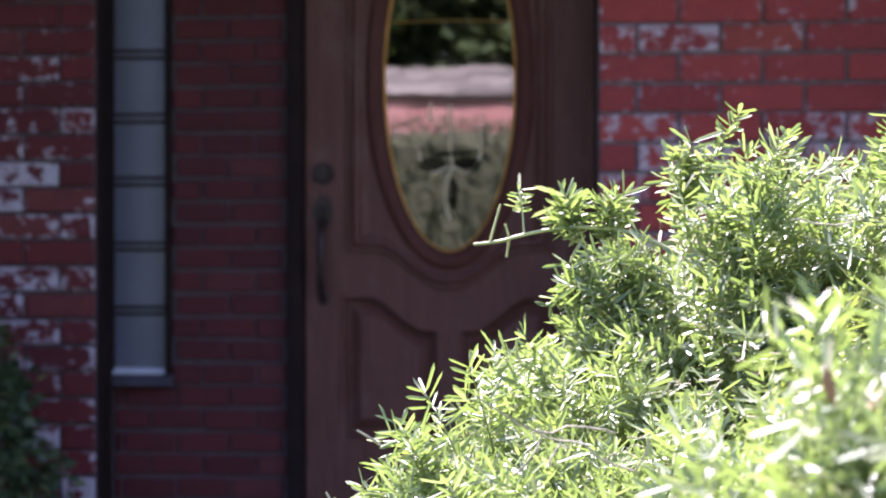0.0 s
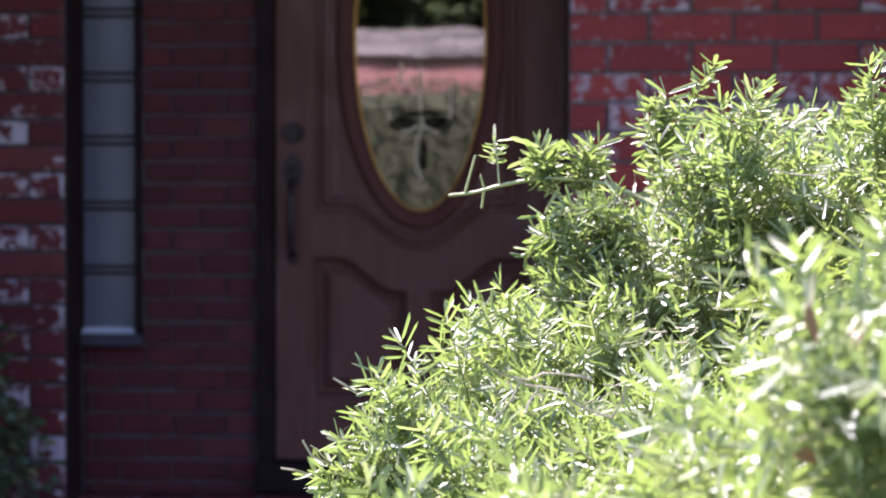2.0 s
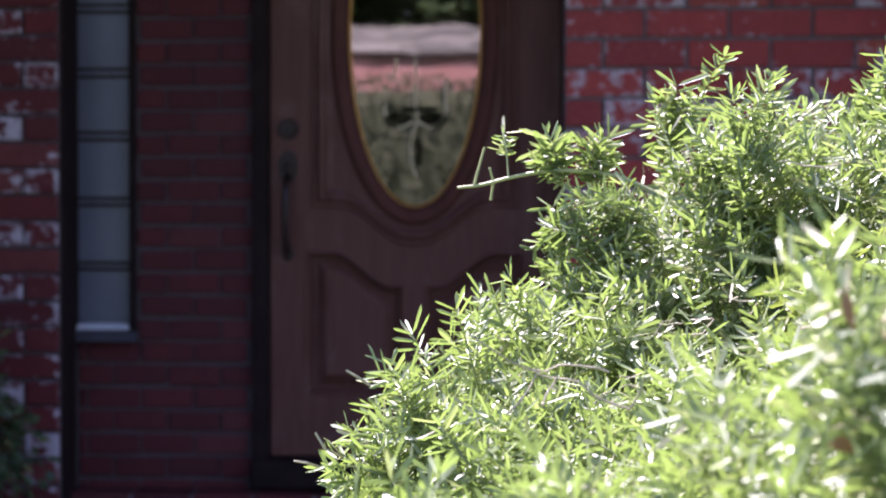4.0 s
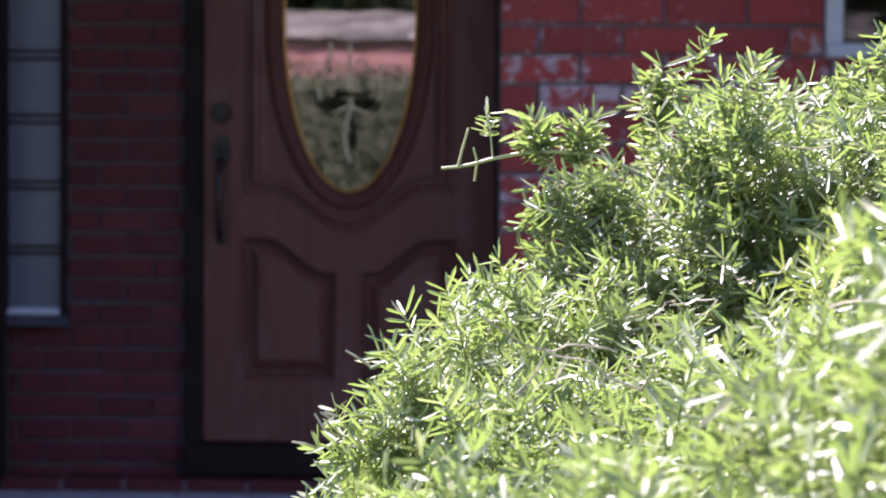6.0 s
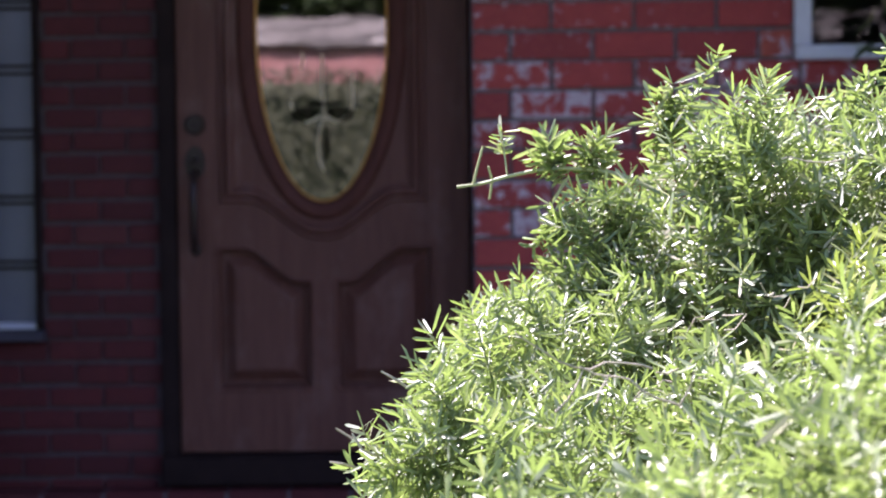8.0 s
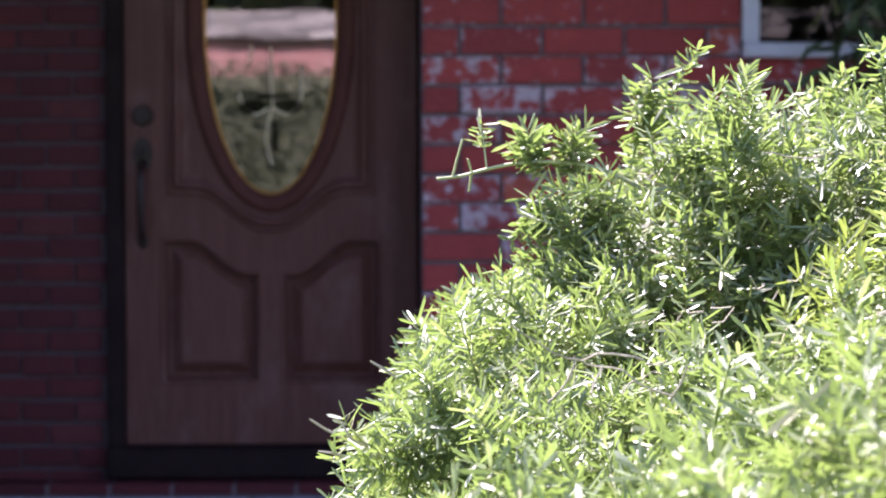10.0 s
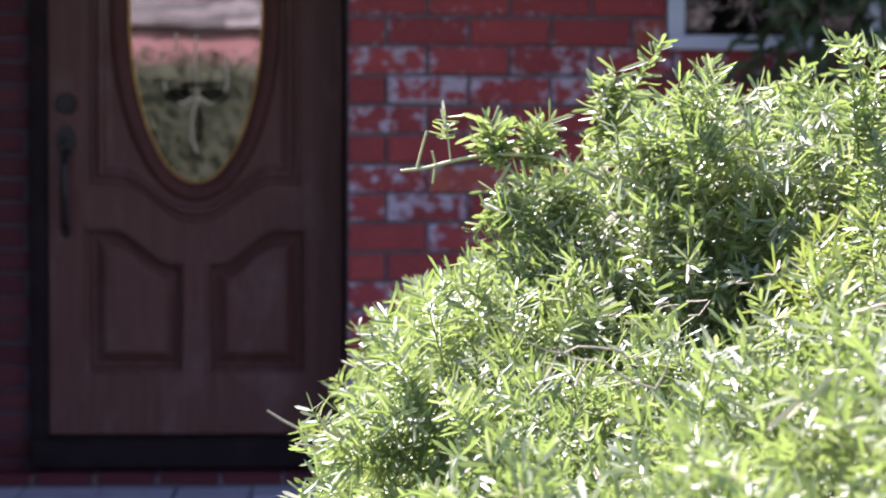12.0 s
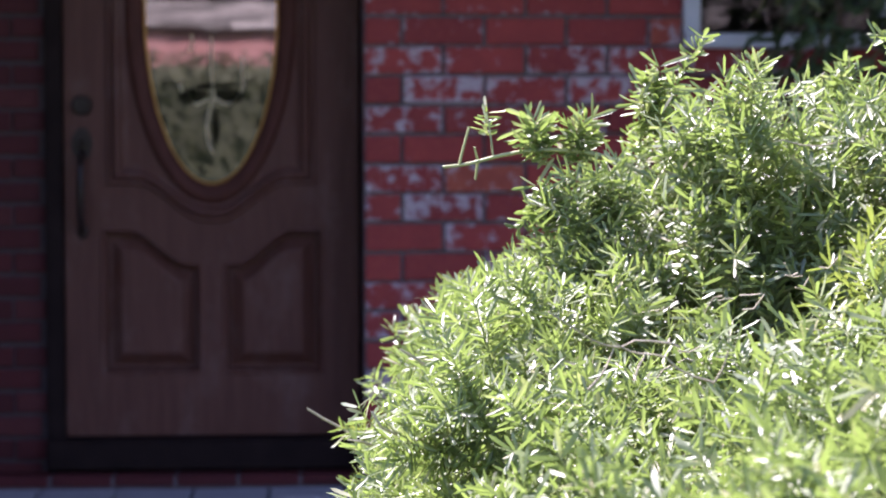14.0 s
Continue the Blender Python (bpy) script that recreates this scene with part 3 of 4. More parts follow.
def blades(points, ways, length, width, seed, droop=0.25):
    """Pointed leaves with a fold, in one mesh."""
    rng = np.random.default_rng(seed)
    P, W = np.array(points, float), np.array(ways, float)
    W /= np.linalg.norm(W, axis=1)[:, None]
    n = len(P)
    side = np.cross(W, rng.normal(0, 1, (n, 3)) * 0.6 + np.array([0, 0, 1.0]))
    side /= np.linalg.norm(side, axis=1)[:, None]
    up = np.cross(side, W)
    L = rng.uniform(0.75, 1.2, (n, 1)) * length
    D = rng.uniform(0.75, 1.2, (n, 1)) * width / 2
    q1, q2 = P + W * L * 0.35, P + W * L * 0.7 - up * L * droop * 0.3
    tip = P + W * L - up * L * droop
    co = np.stack([P, q1 + side * D, q1 - up * D * 0.3, q1 - side * D, q2 + side * D * 0.8, q2 - up * D * 0.25, q2 - side * D * 0.8, tip], 1).reshape(-1, 3)
    k = (np.arange(n) * 8)[:, None, None]
    f = [[0, 1, 2], [0, 2, 3], [1, 4, 5], [1, 5, 2], [2, 5, 6], [2, 6, 3], [4, 7, 5], [5, 7, 6]]
    return raw_mesh("leaves", co, (k + np.array(f)[None]).reshape(-1, 3))


# ---------- asparagus fern ----------
def needles(base, way, side, length, width, rng):
    """Narrow blunt blades: arrays of base points, directions and flat sides."""
    n = len(base)
    up = np.cross(way, side)
    L, W = length[:, None], width[:, None] / 2
    bend = rng.uniform(-0.14, 0.18, (n, 1))
    p1, p2 = base + way * L * 0.22 + up * L * bend * 0.35, base + way * L * 0.80 + up * L * bend * 0.35
    tip, ridge = base + way * L, up * W * 0.75
    co = np.stack([base, p1 + side * W * 0.8, p1 + ridge * 0.8, p1 - side * W * 0.8, p2 + side * W, p2 + ridge, p2 - side * W, tip], 1).reshape(-1, 3)
    k = (np.arange(n) * 8)[:, None, None]
    tri = (k + np.array([[0, 1, 2], [0, 2, 3], [1, 4, 5], [1, 5, 2], [2, 5, 6], [2, 6, 3], [4, 7, 5], [5, 7, 6]])[None]).reshape(-1, 3)
    flat = (k + np.array([[0, 1, 3], [1, 4, 3], [3, 4, 6], [4, 7, 6]])[None]).reshape(-1, 3)
    return co, tri, flat


def frond(seed, length, dense=1.0, side_shoots=2, stout=1.0):
    """One shoot: a thin stem up z that bends towards x, whorls of needles, a tuft at its end.
    Gives corners, triangles, its end, and fewer triangles for the shoots deep in the mound."""
    rng = np.random.default_rng(seed)
    cos, tris, flats, at = [], [], [], 0
    stems = [(np.zeros(3), np.array([0.0, 0, 1.0]), length, rng.uniform(0.1, 0.5))]
    for _ in range(side_shoots):
        s = rng.uniform(0.25, 0.7)
        a = rng.uniform(0, 2 * np.pi)
        d = np.array([np.cos(a) * 0.75, np.sin(a) * 0.75, 0.65])
        stems.append((np.array([stems[0][3] * length * s * s * 0.5, 0, length * s * 0.96]), d / np.linalg.norm(d), length * rng.uniform(0.3, 0.5), 0.2))
    for org, d0, ln, bend in stems:
        steps = max(int(ln / (0.0024 if ln < 0.03 and length < 0.03 else 0.0040) * dense), 4)
        s = np.linspace(0.08, 1, steps)
        off = np.array([1.0, 0, -0.2]) * bend * ln * 0.5
        pts = org + d0 * (s * ln)[:, None] + off * (s ** 2)[:, None]
        tan = d0 * ln + 2 * off * s[:, None]
        tan /= np.linalg.norm(tan, axis=1)[:, None]
        per = 3
        P, T = np.repeat(pts, per, 0), np.repeat(tan, per, 0)
        n = len(P)
        S = np.repeat(s, per)
        ang = np.tile(np.arange(per) * 2 * np.pi / per, steps) + np.repeat(rng.uniform(0, 6.28, steps), per) + rng.normal(0, 0.35, n)
        ref = np.cross(T, np.array([0.31, 0.85, 0.1]))
        ref /= np.linalg.norm(ref, axis=1)[:, None]
        oth = np.cross(T, ref)
        rad = ref * np.cos(ang)[:, None] + oth * np.sin(ang)[:, None]
        lean = np.radians(np.clip(rng.normal(76, 13, n) - (26 if length > 0.07 else 16) * np.maximum(S - 0.72, 0) / 0.28, 8, 88))[:, None]
        way = T * np.cos(lean) + rad * np.sin(lean)
        sid = np.cross(way, T + rng.normal(0, 0.5, (n, 3)))
        sid /= np.linalg.norm(sid, axis=1)[:, None]
        le = rng.uniform(0.011, 0.023, n) * np.where(S < 0.3, 0.8, 1.0) * (1.3 if length < 0.03 else 1.0)
        c, t, f = needles(P, way, sid, le / stout ** 0.5, rng.uniform(0.0020, 0.0031, n) * stout, rng)
        cos.append(c), tris.append(t + at), flats.append(f + at)
        at += len(c)
        # stem: a thin three-sided rod
        ring = np.stack([ref[::per], -0.5 * ref[::per] + 0.87 * oth[::per], -0.5 * ref[::per] - 0.87 * oth[::per]], 1)
        r = (0.0013 * (1.15 - s))[:, None, None]
        c = (pts[:, None] + ring * r).reshape(-1, 3)
        k = (np.arange(steps - 1) * 3)[:, None, None]
        quad = [[j, (j + 1) % 3, 3 + (j + 1) % 3, j, 3 + (j + 1) % 3, 3 + j] for j in range(3)]
        t = (k + np.array(quad)[None]).reshape(-1, 3)
        cos.append(c), tris.append(t + at), flats.append(t + at)
        at += len(c)
    end = stems[0][1] * length + np.array([1.0, 0, -0.2]) * stems[0][3] * length * 0.5
    return np.concatenate(cos), np.concatenate(tris), Vector(end), np.concatenate(flats)


FROND_LEN = [0.085, 0.10, 0.115, 0.13, 0.15, 0.10, 0.12, 0.14, 0.09, 0.16, 0.022, 0.029, 0.025, 0.060, 0.085, 0.074]
FRONDS = [frond(11 + i, ln, 0.7 if 9 < i < 13 else 1.0 if i > 9 else 1.0 if i % 3 else 0.75, 0 if i > 9 else 1 + i % 3, 1.35 if i > 9 else 1.0) for i, ln in enumerate(FROND_LEN)]
YELLOW_MESH = {}
for k in (0, 1, 2, 3, 5, 8):
    YELLOW_MESH[k] = raw_mesh("yellow_shoot", FRONDS[k][0], FRONDS[k][1])
    YELLOW_MESH[k].materials.append(YELLOWED)
    YELLOW_MESH[k].shade_smooth()
COMMON = 10      # the shoots from here on are short rosettes and full plumes
FROND_MESH = []
for c, t, _, _ in FRONDS:
    me = raw_mesh("fern_shoot", c, t)
    me.materials.append(NEEDLE)
    me.shade_smooth()
    FROND_MESH.append(me)


def aim(tip, way, spin, k, size=1.0):
    """A pose for shoot k: it grows along way and its end lies at tip."""
    way = Vector(way).normalized()
    q = way.to_track_quat("Z", "X").to_matrix().to_4x4() @ pose(0, 0, 0, 0, 0, spin)
    end = q @ FRONDS[k][2] * size
    return Matrix.Translation(Vector(tip) - end - end.normalized() * 0.012 * size) @ q @ Matrix.Scale(size, 4)


def crest(x):
    return float(np.interp(x, [0.30, 0.36, 0.417, 0.437, 0.482, 0.52, 0.56, 0.60, 0.66, 0.72, 0.85, 1.1, 1.5], [0.60, 0.755, 0.819, 0.858, 0.897, 0.910, 0.930, 0.995, 1.055, 1.050, 1.062, 1.065, 0.95]))


def fern_top(x, y):
    """Height of the outer leaves of the near fern."""
    front = 0.835 + 0.45 * (x - 0.50)
    u = smooth(-5.32, -4.97, y)
    h = min(front, 1.0) * (1 - u) + crest(x) * u
    if y < -5.35:
        h = max(h, front + (0.035 + 0.3 * max(x - 0.58, 0)) * smooth(-5.4, -5.65, y))
    h += 0.038 * (1 - 0.8 * u) * max(noise.noise(Vector((x * 10, y * 10, 1.7))), -0.35) - 0.21 * math.exp(-(((x - 0.674) / 0.074) ** 2 + ((y + 5.12) / 0.085) ** 2)) - 0.03 * math.exp(-((y + 5.51) / 0.07) ** 2)
    left = 0.352 + 0.17 * smooth(-5.25, -5.80, y)
    return h - 1.3 * max(left - x, 0) - 0.25 * max(y + 4.75, 0)


def joined(items):
    """Many shoots in one mesh; items: (kind, pose)."""
    cos, tris, at = [], [], 0
    for k, m in items:
        c, _, _, t = FRONDS[k]
        a = np.array(m)
        cos.append(c @ a[:3, :3].T + a[:3, 3])
        tris.append(t + at)
        at += len(c)
    me = raw_mesh("foliage", np.concatenate(cos), np.concatenate(tris))
    me.shade_smooth()
    return me


def near_fern():
    fern = empty("asparagus_fern", (0.8, -5.0, -0.13))
    fern.matrix_world = Matrix.Identity(4)
    rng = random.Random(8)
    outer, deep = [], []
    while len(outer) + len(deep) < 1850:
        x, y = rng.uniform(0.34, 1.25), rng.uniform(-5.80, -4.62)
        left = 0.36 + 0.17 * smooth(-5.25, -5.80, y) + 0.28 * max(y + 5.0, 0)
        if x < left + 0.018 or (y < -5.42 and rng.random() < 0.2) or x > 0.86 + 0.35 * (y + 5.86):
            continue
        down = rng.random() ** 1.6 * 0.17
        h = fern_top(x, y) - down + rng.gauss(0, 0.010)
        e = 0.02
        slope = Vector((-(fern_top(x + e, y) - fern_top(x - e, y)) / (2 * e), -(fern_top(x, y + e) - fern_top(x, y - e)) / (2 * e), 1.0)).normalized()
        way = slope * 0.55 + Vector((rng.gauss(-0.10, 0.42), rng.gauss(-0.12, 0.42), 0.55))
        k = rng.randrange(COMMON)
        item = (k, aim((x, y, h), way, rng.uniform(0, 360), k))
        (outer if down < 0.03 and len(outer) < 240 else deep).append(item)
    for k in range(240):
        z = rng.uniform(0.35, 0.80)
        y = rng.uniform(-5.35, -4.92)
        x = 0.394 + 0.25 * max(0.72 - z, 0) ** 1.5 + abs(rng.gauss(0, 0.03)) + 0.10 * smooth(-5.15, -5.4, y)
        way = Vector((-0.6 + rng.gauss(0, 0.35), rng.gauss(-0.2, 0.4), rng.uniform(-0.1, 0.8)))
        j = rng.randrange(COMMON)
        deep.append((j, aim((x, y, z), way, rng.uniform(0, 360), j)))
    skirt = []
    for k in range(260):
        z, e = rng.uniform(0.0, 0.70), rng.gauss(0, 0.03)
        y = rng.uniform(-5.65, -4.70)
        if k % 4 == 0:
            p, out = (rng.uniform(0.55, 0.88), -5.66 + e, z), (0, -1, 0.3)
        elif k % 4 == 1:
            p, out = (0.82 + 0.35 * (y + 5.86) + e, y, z), (1, 0, 0.3)
        elif k % 4 == 2:
            p, out = (rng.uniform(0.52, 1.2), -4.70 + e, z), (0, 1, 0.3)
        else:
            p, out = (0.46 + abs(e) + 0.10 * smooth(-5.2, -5.6, y), y, min(z, 0.62)), (-1, 0, 0.3)
        j = rng.randrange(COMMON)
        skirt.append((j, aim(p, Vector(out) + Vector((rng.gauss(0, 0.35), rng.gauss(0, 0.35), rng.gauss(0, 0.3))), rng.uniform(0, 360), j)))

    def stays(k, m):
        """Whether a shoot keeps to the mound's left flank."""
        a = np.array(m)
        c = FRONDS[k][0] @ a[:3, :3].T + a[:3, 3]
        top = c[c[:, 2].argmax()]
        return c[:, 0].min() > 0.343 - 0.1 * max(c[:, 1].mean() + 5.0, 0) and (top[1] < -5.4 or top[2] < crest(top[0]) + 0.03)

    outer, deep = [i for i in outer if stays(*i)], [i for i in deep if stays(*i)]
    # plumes that stand out against the wall
    tips = [((0.676, -4.89, 1.103), (0.5, -0.05, 1), 14), ((0.623, -4.894, 1.076), (-0.25, 0, 1), 13), ((0.640, -4.90, 1.066), (0.2, -0.3, 1), 13), ((0.608, -4.90, 1.050), (-0.7, -0.1, 0.9), 11),
            ((0.709, -4.90, 1.086), (0.12, 0, 1), 15), ((0.634, -4.90, 1.082), (0.05, 0, 1), 11), ((0.616, -4.90, 1.066), (-0.5, -0.2, 1), 12), ((0.650, -4.91, 1.062), (0.5, -0.3, 1), 11), ((0.712, -4.91, 1.070), (0.4, -0.2, 1), 11), ((0.700, -4.91, 1.068), (-0.4, -0.2, 1), 11),
            ((0.793, -4.87, 1.086), (0.35, 0, 1), 14), ((0.774, -4.88, 1.077), (-0.15, 0, 1), 15), ((0.806, -4.88, 1.076), (0.7, 0, 1), 15), ((0.757, -4.88, 1.064), (-0.5, -0.1, 1), 13), ((0.785, -4.90, 1.075), (0.1, -0.4, 1), 13),
            ((0.757, -5.15, 1.088), (-0.15, 0, 1), 14), ((0.777, -5.15, 1.074), (0.3, 0, 1), 15), ((0.757, -5.16, 1.050), (-0.5, -0.2, 1), 14), ((0.785, -5.15, 1.055), (0.2, -0.2, 1), 14), ((0.770, -5.17, 1.020), (-0.3, -0.3, 1), 14),
            ((0.499, -4.868, 1.043), (-0.2, 0, 1), 12), ((0.533, -4.878, 1.041), (-0.1, 0, 1), 11), ((0.528, -4.88, 1.030), (-0.6, -0.1, 0.9), 10), ((0.545, -4.88, 1.032), (0.5, -0.2, 1), 10),
            ((0.538, -4.885, 1.036), (0.15, -0.4, 1), 11), ((0.520, -4.87, 1.030), (-0.9, 0, 0.8), 11), ((0.582, -4.89, 1.036), (0.3, -0.4, 1), 11), ((0.560, -4.88, 1.036), (-0.35, 0.1, 1), 11), ((0.577, -4.885, 1.040), (0.05, 0, 1), 11), ((0.565, -4.89, 1.032), (-0.5, -0.1, 1), 10), ((0.590, -4.89, 1.034), (0.6, 0, 1), 10), ((0.575, -4.90, 1.024), (0.1, -0.7, 1), 12),
            ((0.530, -4.88, 0.985), (-0.6, 0, 0.8), 11), ((0.550, -4.89, 0.975), (0.1, -0.2, 1), 11), ((0.524, -4.88, 0.958), (-0.8, 0, 0.5), 10), ((0.532, -4.89, 0.940), (-0.5, -0.2, 0.8), 11),
            ((0.548, -4.90, 0.952), (0.2, -0.2, 1), 11), ((0.520, -4.90, 0.920), (-0.9, -0.1, 0.3), 0), ((0.655, -5.75, 0.985), (-0.5, -0.2, 1), 3), ((0.69, -5.74, 0.995), (0.2, -0.1, 1), 4), ((0.441, -5.094, 0.900), (-0.45, 0, 1), 0), ((0.412, -5.11, 0.842), (-0.9, 0, 0.55), 1),
            ((0.381, -5.13, 0.808), (-1, 0, 0.45), 2), ((0.372, -4.72, 0.765), (-0.9, -0.1, 0.3), 3), ((0.487, -5.01, 0.925), (-0.3, 0, 1), 4), ((0.470, -5.05, 0.915), (-0.2, 0, 1), 0),
            ((0.575, -4.90, 0.985), (-0.4, -0.1, 0.9), 1), ((0.545, -4.93, 0.990), (-0.8, -0.3, 0.7), 8), ((0.530, -4.93, 0.965), (-0.9, -0.3, 0.5), 0),
            ((0.560, -4.94, 0.975), (-0.5, -0.5, 0.9), 5), ((0.535, -4.93, 0.935), (-0.8, -0.2, 0.6), 8), ((0.575, -4.95, 0.995), (-0.2, -0.4, 1), 8), ((0.590, -4.94, 1.005), (-0.5, -0.3, 1), 0), ((0.505, -4.99, 0.935), (-0.25, 0, 1), 1)]
    tips += [((0.779, -4.96, 1.092), (-1, 0, 0.12), 14), ((0.428, -5.23, 0.878), (-0.9, -0.1, 0.5), 0), ((0.440, -5.24, 0.890), (-0.6, -0.1, 0.8), 8), ((0.424, -5.22, 0.858), (-0.9, 0.1, 0.4), 1),
             ((0.400, -5.23, 0.824), (-1, -0.1, 0.3), 0), ((0.410, -5.22, 0.842), (-0.8, 0, 0.6), 5), ((0.404, -5.24, 0.806), (-1, -0.1, 0.1), 8), ((0.445, -5.20, 0.872), (-0.7, -0.3, 0.7), 2),
             ((0.515, -4.88, 0.934), (-0.6, -0.1, -0.5), 14), ((0.524, -4.88, 0.955), (-0.9, 0, -0.1), 13), ((0.536, -4.885, 0.972), (-0.6, -0.2, 0.4), 13)]
    for p, w, k in tips:
        outer.append((k, aim(p, w, rng.uniform(0, 360), k, 1.12 if k in (10, 11) else 0.78 if p[0] < 0.5 and p[2] > 1 else 1.0)))
    for k, m in outer:
        part("shoot", FROND_MESH[k], None, fern).matrix_local = m
    tagged(part("foliage", joined(deep + skirt), NEEDLE, fern, "dense bright green needle foliage"), kind="stuff")
    # the bare tip that reaches out to the left and other stems
    reach = softened([(0.463, -4.882, 0.990), (0.483, -4.882, 0.992), (0.503, -4.882, 0.998), (0.53, -4.884, 1.003), (0.56, -4.888, 1.004), (0.60, -4.90, 0.997), (0.66, -4.93, 0.96), (0.72, -4.97, 0.85)])
    part("bare_stem", tube(bmesh.new(), reach, [0.0012 + 0.0014 * (i / len(reach)) ** 1.5 for i in range(len(reach))], 7), STEM, fern, "bare pale green stem", True)
    part("bare_stem", tube(bmesh.new(), [(0.476, -4.882, 0.992), (0.479, -4.88, 1.004), (0.484, -4.879, 1.022)], [0.0011, 0.001, 0.0009], 6), STEM, fern)
    part("bare_stem", tube(bmesh.new(), [(0.488, -4.882, 1.006), (0.491, -4.88, 0.995), (0.489, -4.879, 0.980)], [0.0009, 0.0011, 0.001], 6), STEM, fern)
    part("bare_stem", tube(bmesh.new(), [(0.503, -4.882, 0.999), (0.501, -4.876, 1.018), (0.498, -4.868, 1.040)], [0.0008, 0.0007, 0.0005], 6), STEM, fern)
    part("bare_stem", tube(bmesh.new(), [(0.352, -4.70, 0.777), (0.366, -4.70, 0.768), (0.385, -4.70, 0.758), (0.45, -4.72, 0.70)], [0.001, 0.0012, 0.0014, 0.002], 6), DRY, fern, "dry tan stem tip")
    for ends in (((0.417, -5.23, 0.876), (0.424, -5.23, 0.872), (0.433, -5.23, 0.866)), ((0.384, -5.23, 0.819), (0.392, -5.23, 0.818), (0.402, -5.22, 0.813)), ((0.399, -5.24, 0.838), (0.405, -5.24, 0.828), (0.415, -5.23, 0.822))):
        part("bare_stem", tube(bmesh.new(), ends, [0.0007, 0.0009, 0.001], 5), DRY, fern, "dry tan stem tip")
    for k in range(2):
        x, y = rng.uniform(0.45, 0.85), rng.uniform(-5.6, -4.95)
        z = fern_top(x, y) - rng.uniform(-0.004, 0.03)
        a = rng.uniform(0, 6.28)
        ln = rng.uniform(0.03, 0.075)
        rise, sway = rng.uniform(-0.1, 0.16), rng.uniform(-0.25, 0.25)
        pts = [(x + math.cos(a + sway * s) * ln * s, y + math.sin(a + sway * s) * ln * s, z + ln * s * (rise + 0.1 * (1 - s))) for s in (0, 0.25, 0.5, 0.75, 1.0)]
        part("dry_twig", tube(bmesh.new(), pts, [0.0013, 0.0012, 0.0011, 0.0009, 0.0006], 5), DRY, fern)
    for pts in (((0.500, -5.34, 0.908), (0.520, -5.335, 0.893), (0.539, -5.33, 0.883), (0.556, -5.325, 0.890), (0.580, -5.32, 0.884)), ((0.539, -5.33, 0.883), (0.532, -5.34, 0.872), (0.522, -5.345, 0.862)),
                ((0.700, -5.02, 1.010), (0.725, -5.02, 1.004), (0.760, -5.01, 1.010), (0.80, -5.0, 1.005)), ((0.640, -5.76, 0.912), (0.652, -5.755, 0.908), (0.662, -5.75, 0.897)),
                ((0.535, -5.37, 0.889), (0.546, -5.37, 0.886), (0.559, -5.37, 0.884), (0.575, -5.37, 0.874), (0.591, -5.37, 0.868)), ((0.599, -5.37, 0.886), (0.596, -5.37, 0.876), (0.590, -5.37, 0.867)), ((0.551, -5.375, 0.886), (0.546, -5.38, 0.879), (0.543, -5.385, 0.871))):
        pts = [p + Vector((0, 0, 0.003 * noise.noise(p * 140))) for p in softened(pts, 1)]
        part("dry_twig", tube(bmesh.new(), pts, [0.0005 + 0.0004 * i / len(pts) for i in range(len(pts))], 5), DRY, fern, "dry tan twig")
    # withered bits under the hollow
    for k in range(11):
        x, y = rng.gauss(0.650, 0.035), rng.gauss(-5.27, 0.03)
        z, a, ln = fern_top(x, y) + rng.uniform(-0.006, 0.006), rng.uniform(-0.5, 0.5) + rng.choice((0, math.pi)), rng.uniform(0.007, 0.017)
        pts = [(x, y, z), (x + math.cos(a) * ln * 0.5, y + math.sin(a) * ln * 0.5, z + rng.uniform(-0.002, 0.002)), (x + math.cos(a) * ln, y + math.sin(a) * ln, z + rng.uniform(-0.010, 0.010))]
        part("dry_twig", tube(bmesh.new(), pts, [0.0006 - 0.0003 * i / len(pts) for i in range(len(pts))], 5), DRY, fern)
    for i, (p, w) in enumerate((((0.657, -5.80, 0.956), (0.1, -0.2, -1.0)), ((0.680, -5.74, 0.946), (0.0, -0.3, -1.0)), ((0.684, -5.75, 0.924), (0.2, -0.2, -1.0)), ((0.652, -5.76, 0.902), (0.8, -0.3, -0.4)))):
        part("dry_leaf", blades([p], [w], 0.018, 0.006, 5 + i, 0.4), BROWN, fern, "withered orange-brown leaf")
    for p, w, k in (((0.690, -5.30, 0.950), (-0.3, -0.3, 1), 1), ((0.712, -5.32, 0.955), (0.2, -0.4, 1), 2), ((0.735, -5.28, 0.972), (-0.2, -0.2, 1), 0), ((0.705, -5.26, 0.955), (-0.4, -0.5, 0.8), 5),
                    ((0.388, -4.72, 0.768), (-0.9, -0.2, 0.5), 0), ((0.400, -4.74, 0.760), (-0.7, -0.4, 0.8), 8)):
        part("yellow_shoot", YELLOW_MESH[k], None, fern, "yellowing shoot").matrix_local = aim(p, w, rng.uniform(0, 360), k)
    for k in range(30):
        a, b = rng.uniform(0.5, 1.1), rng.uniform(-5.5, -4.7)
        top = fern_top(a, b) - 0.1
        part("stem", tube(bmesh.new(), [(0.85 + (a - 0.85) * 0.25, -5.0 + (b + 5.0) * 0.25, -0.14), (0.85 + (a - 0.85) * 0.6, -5.0 + (b + 5.0) * 0.6, top * 0.6), (a, b, top)], [0.004, 0.0035, 0.002], 6), STEM, fern)
    tagged(fern, "sunlit bright green asparagus fern with dense fine needles", "shrub")


near_fern()


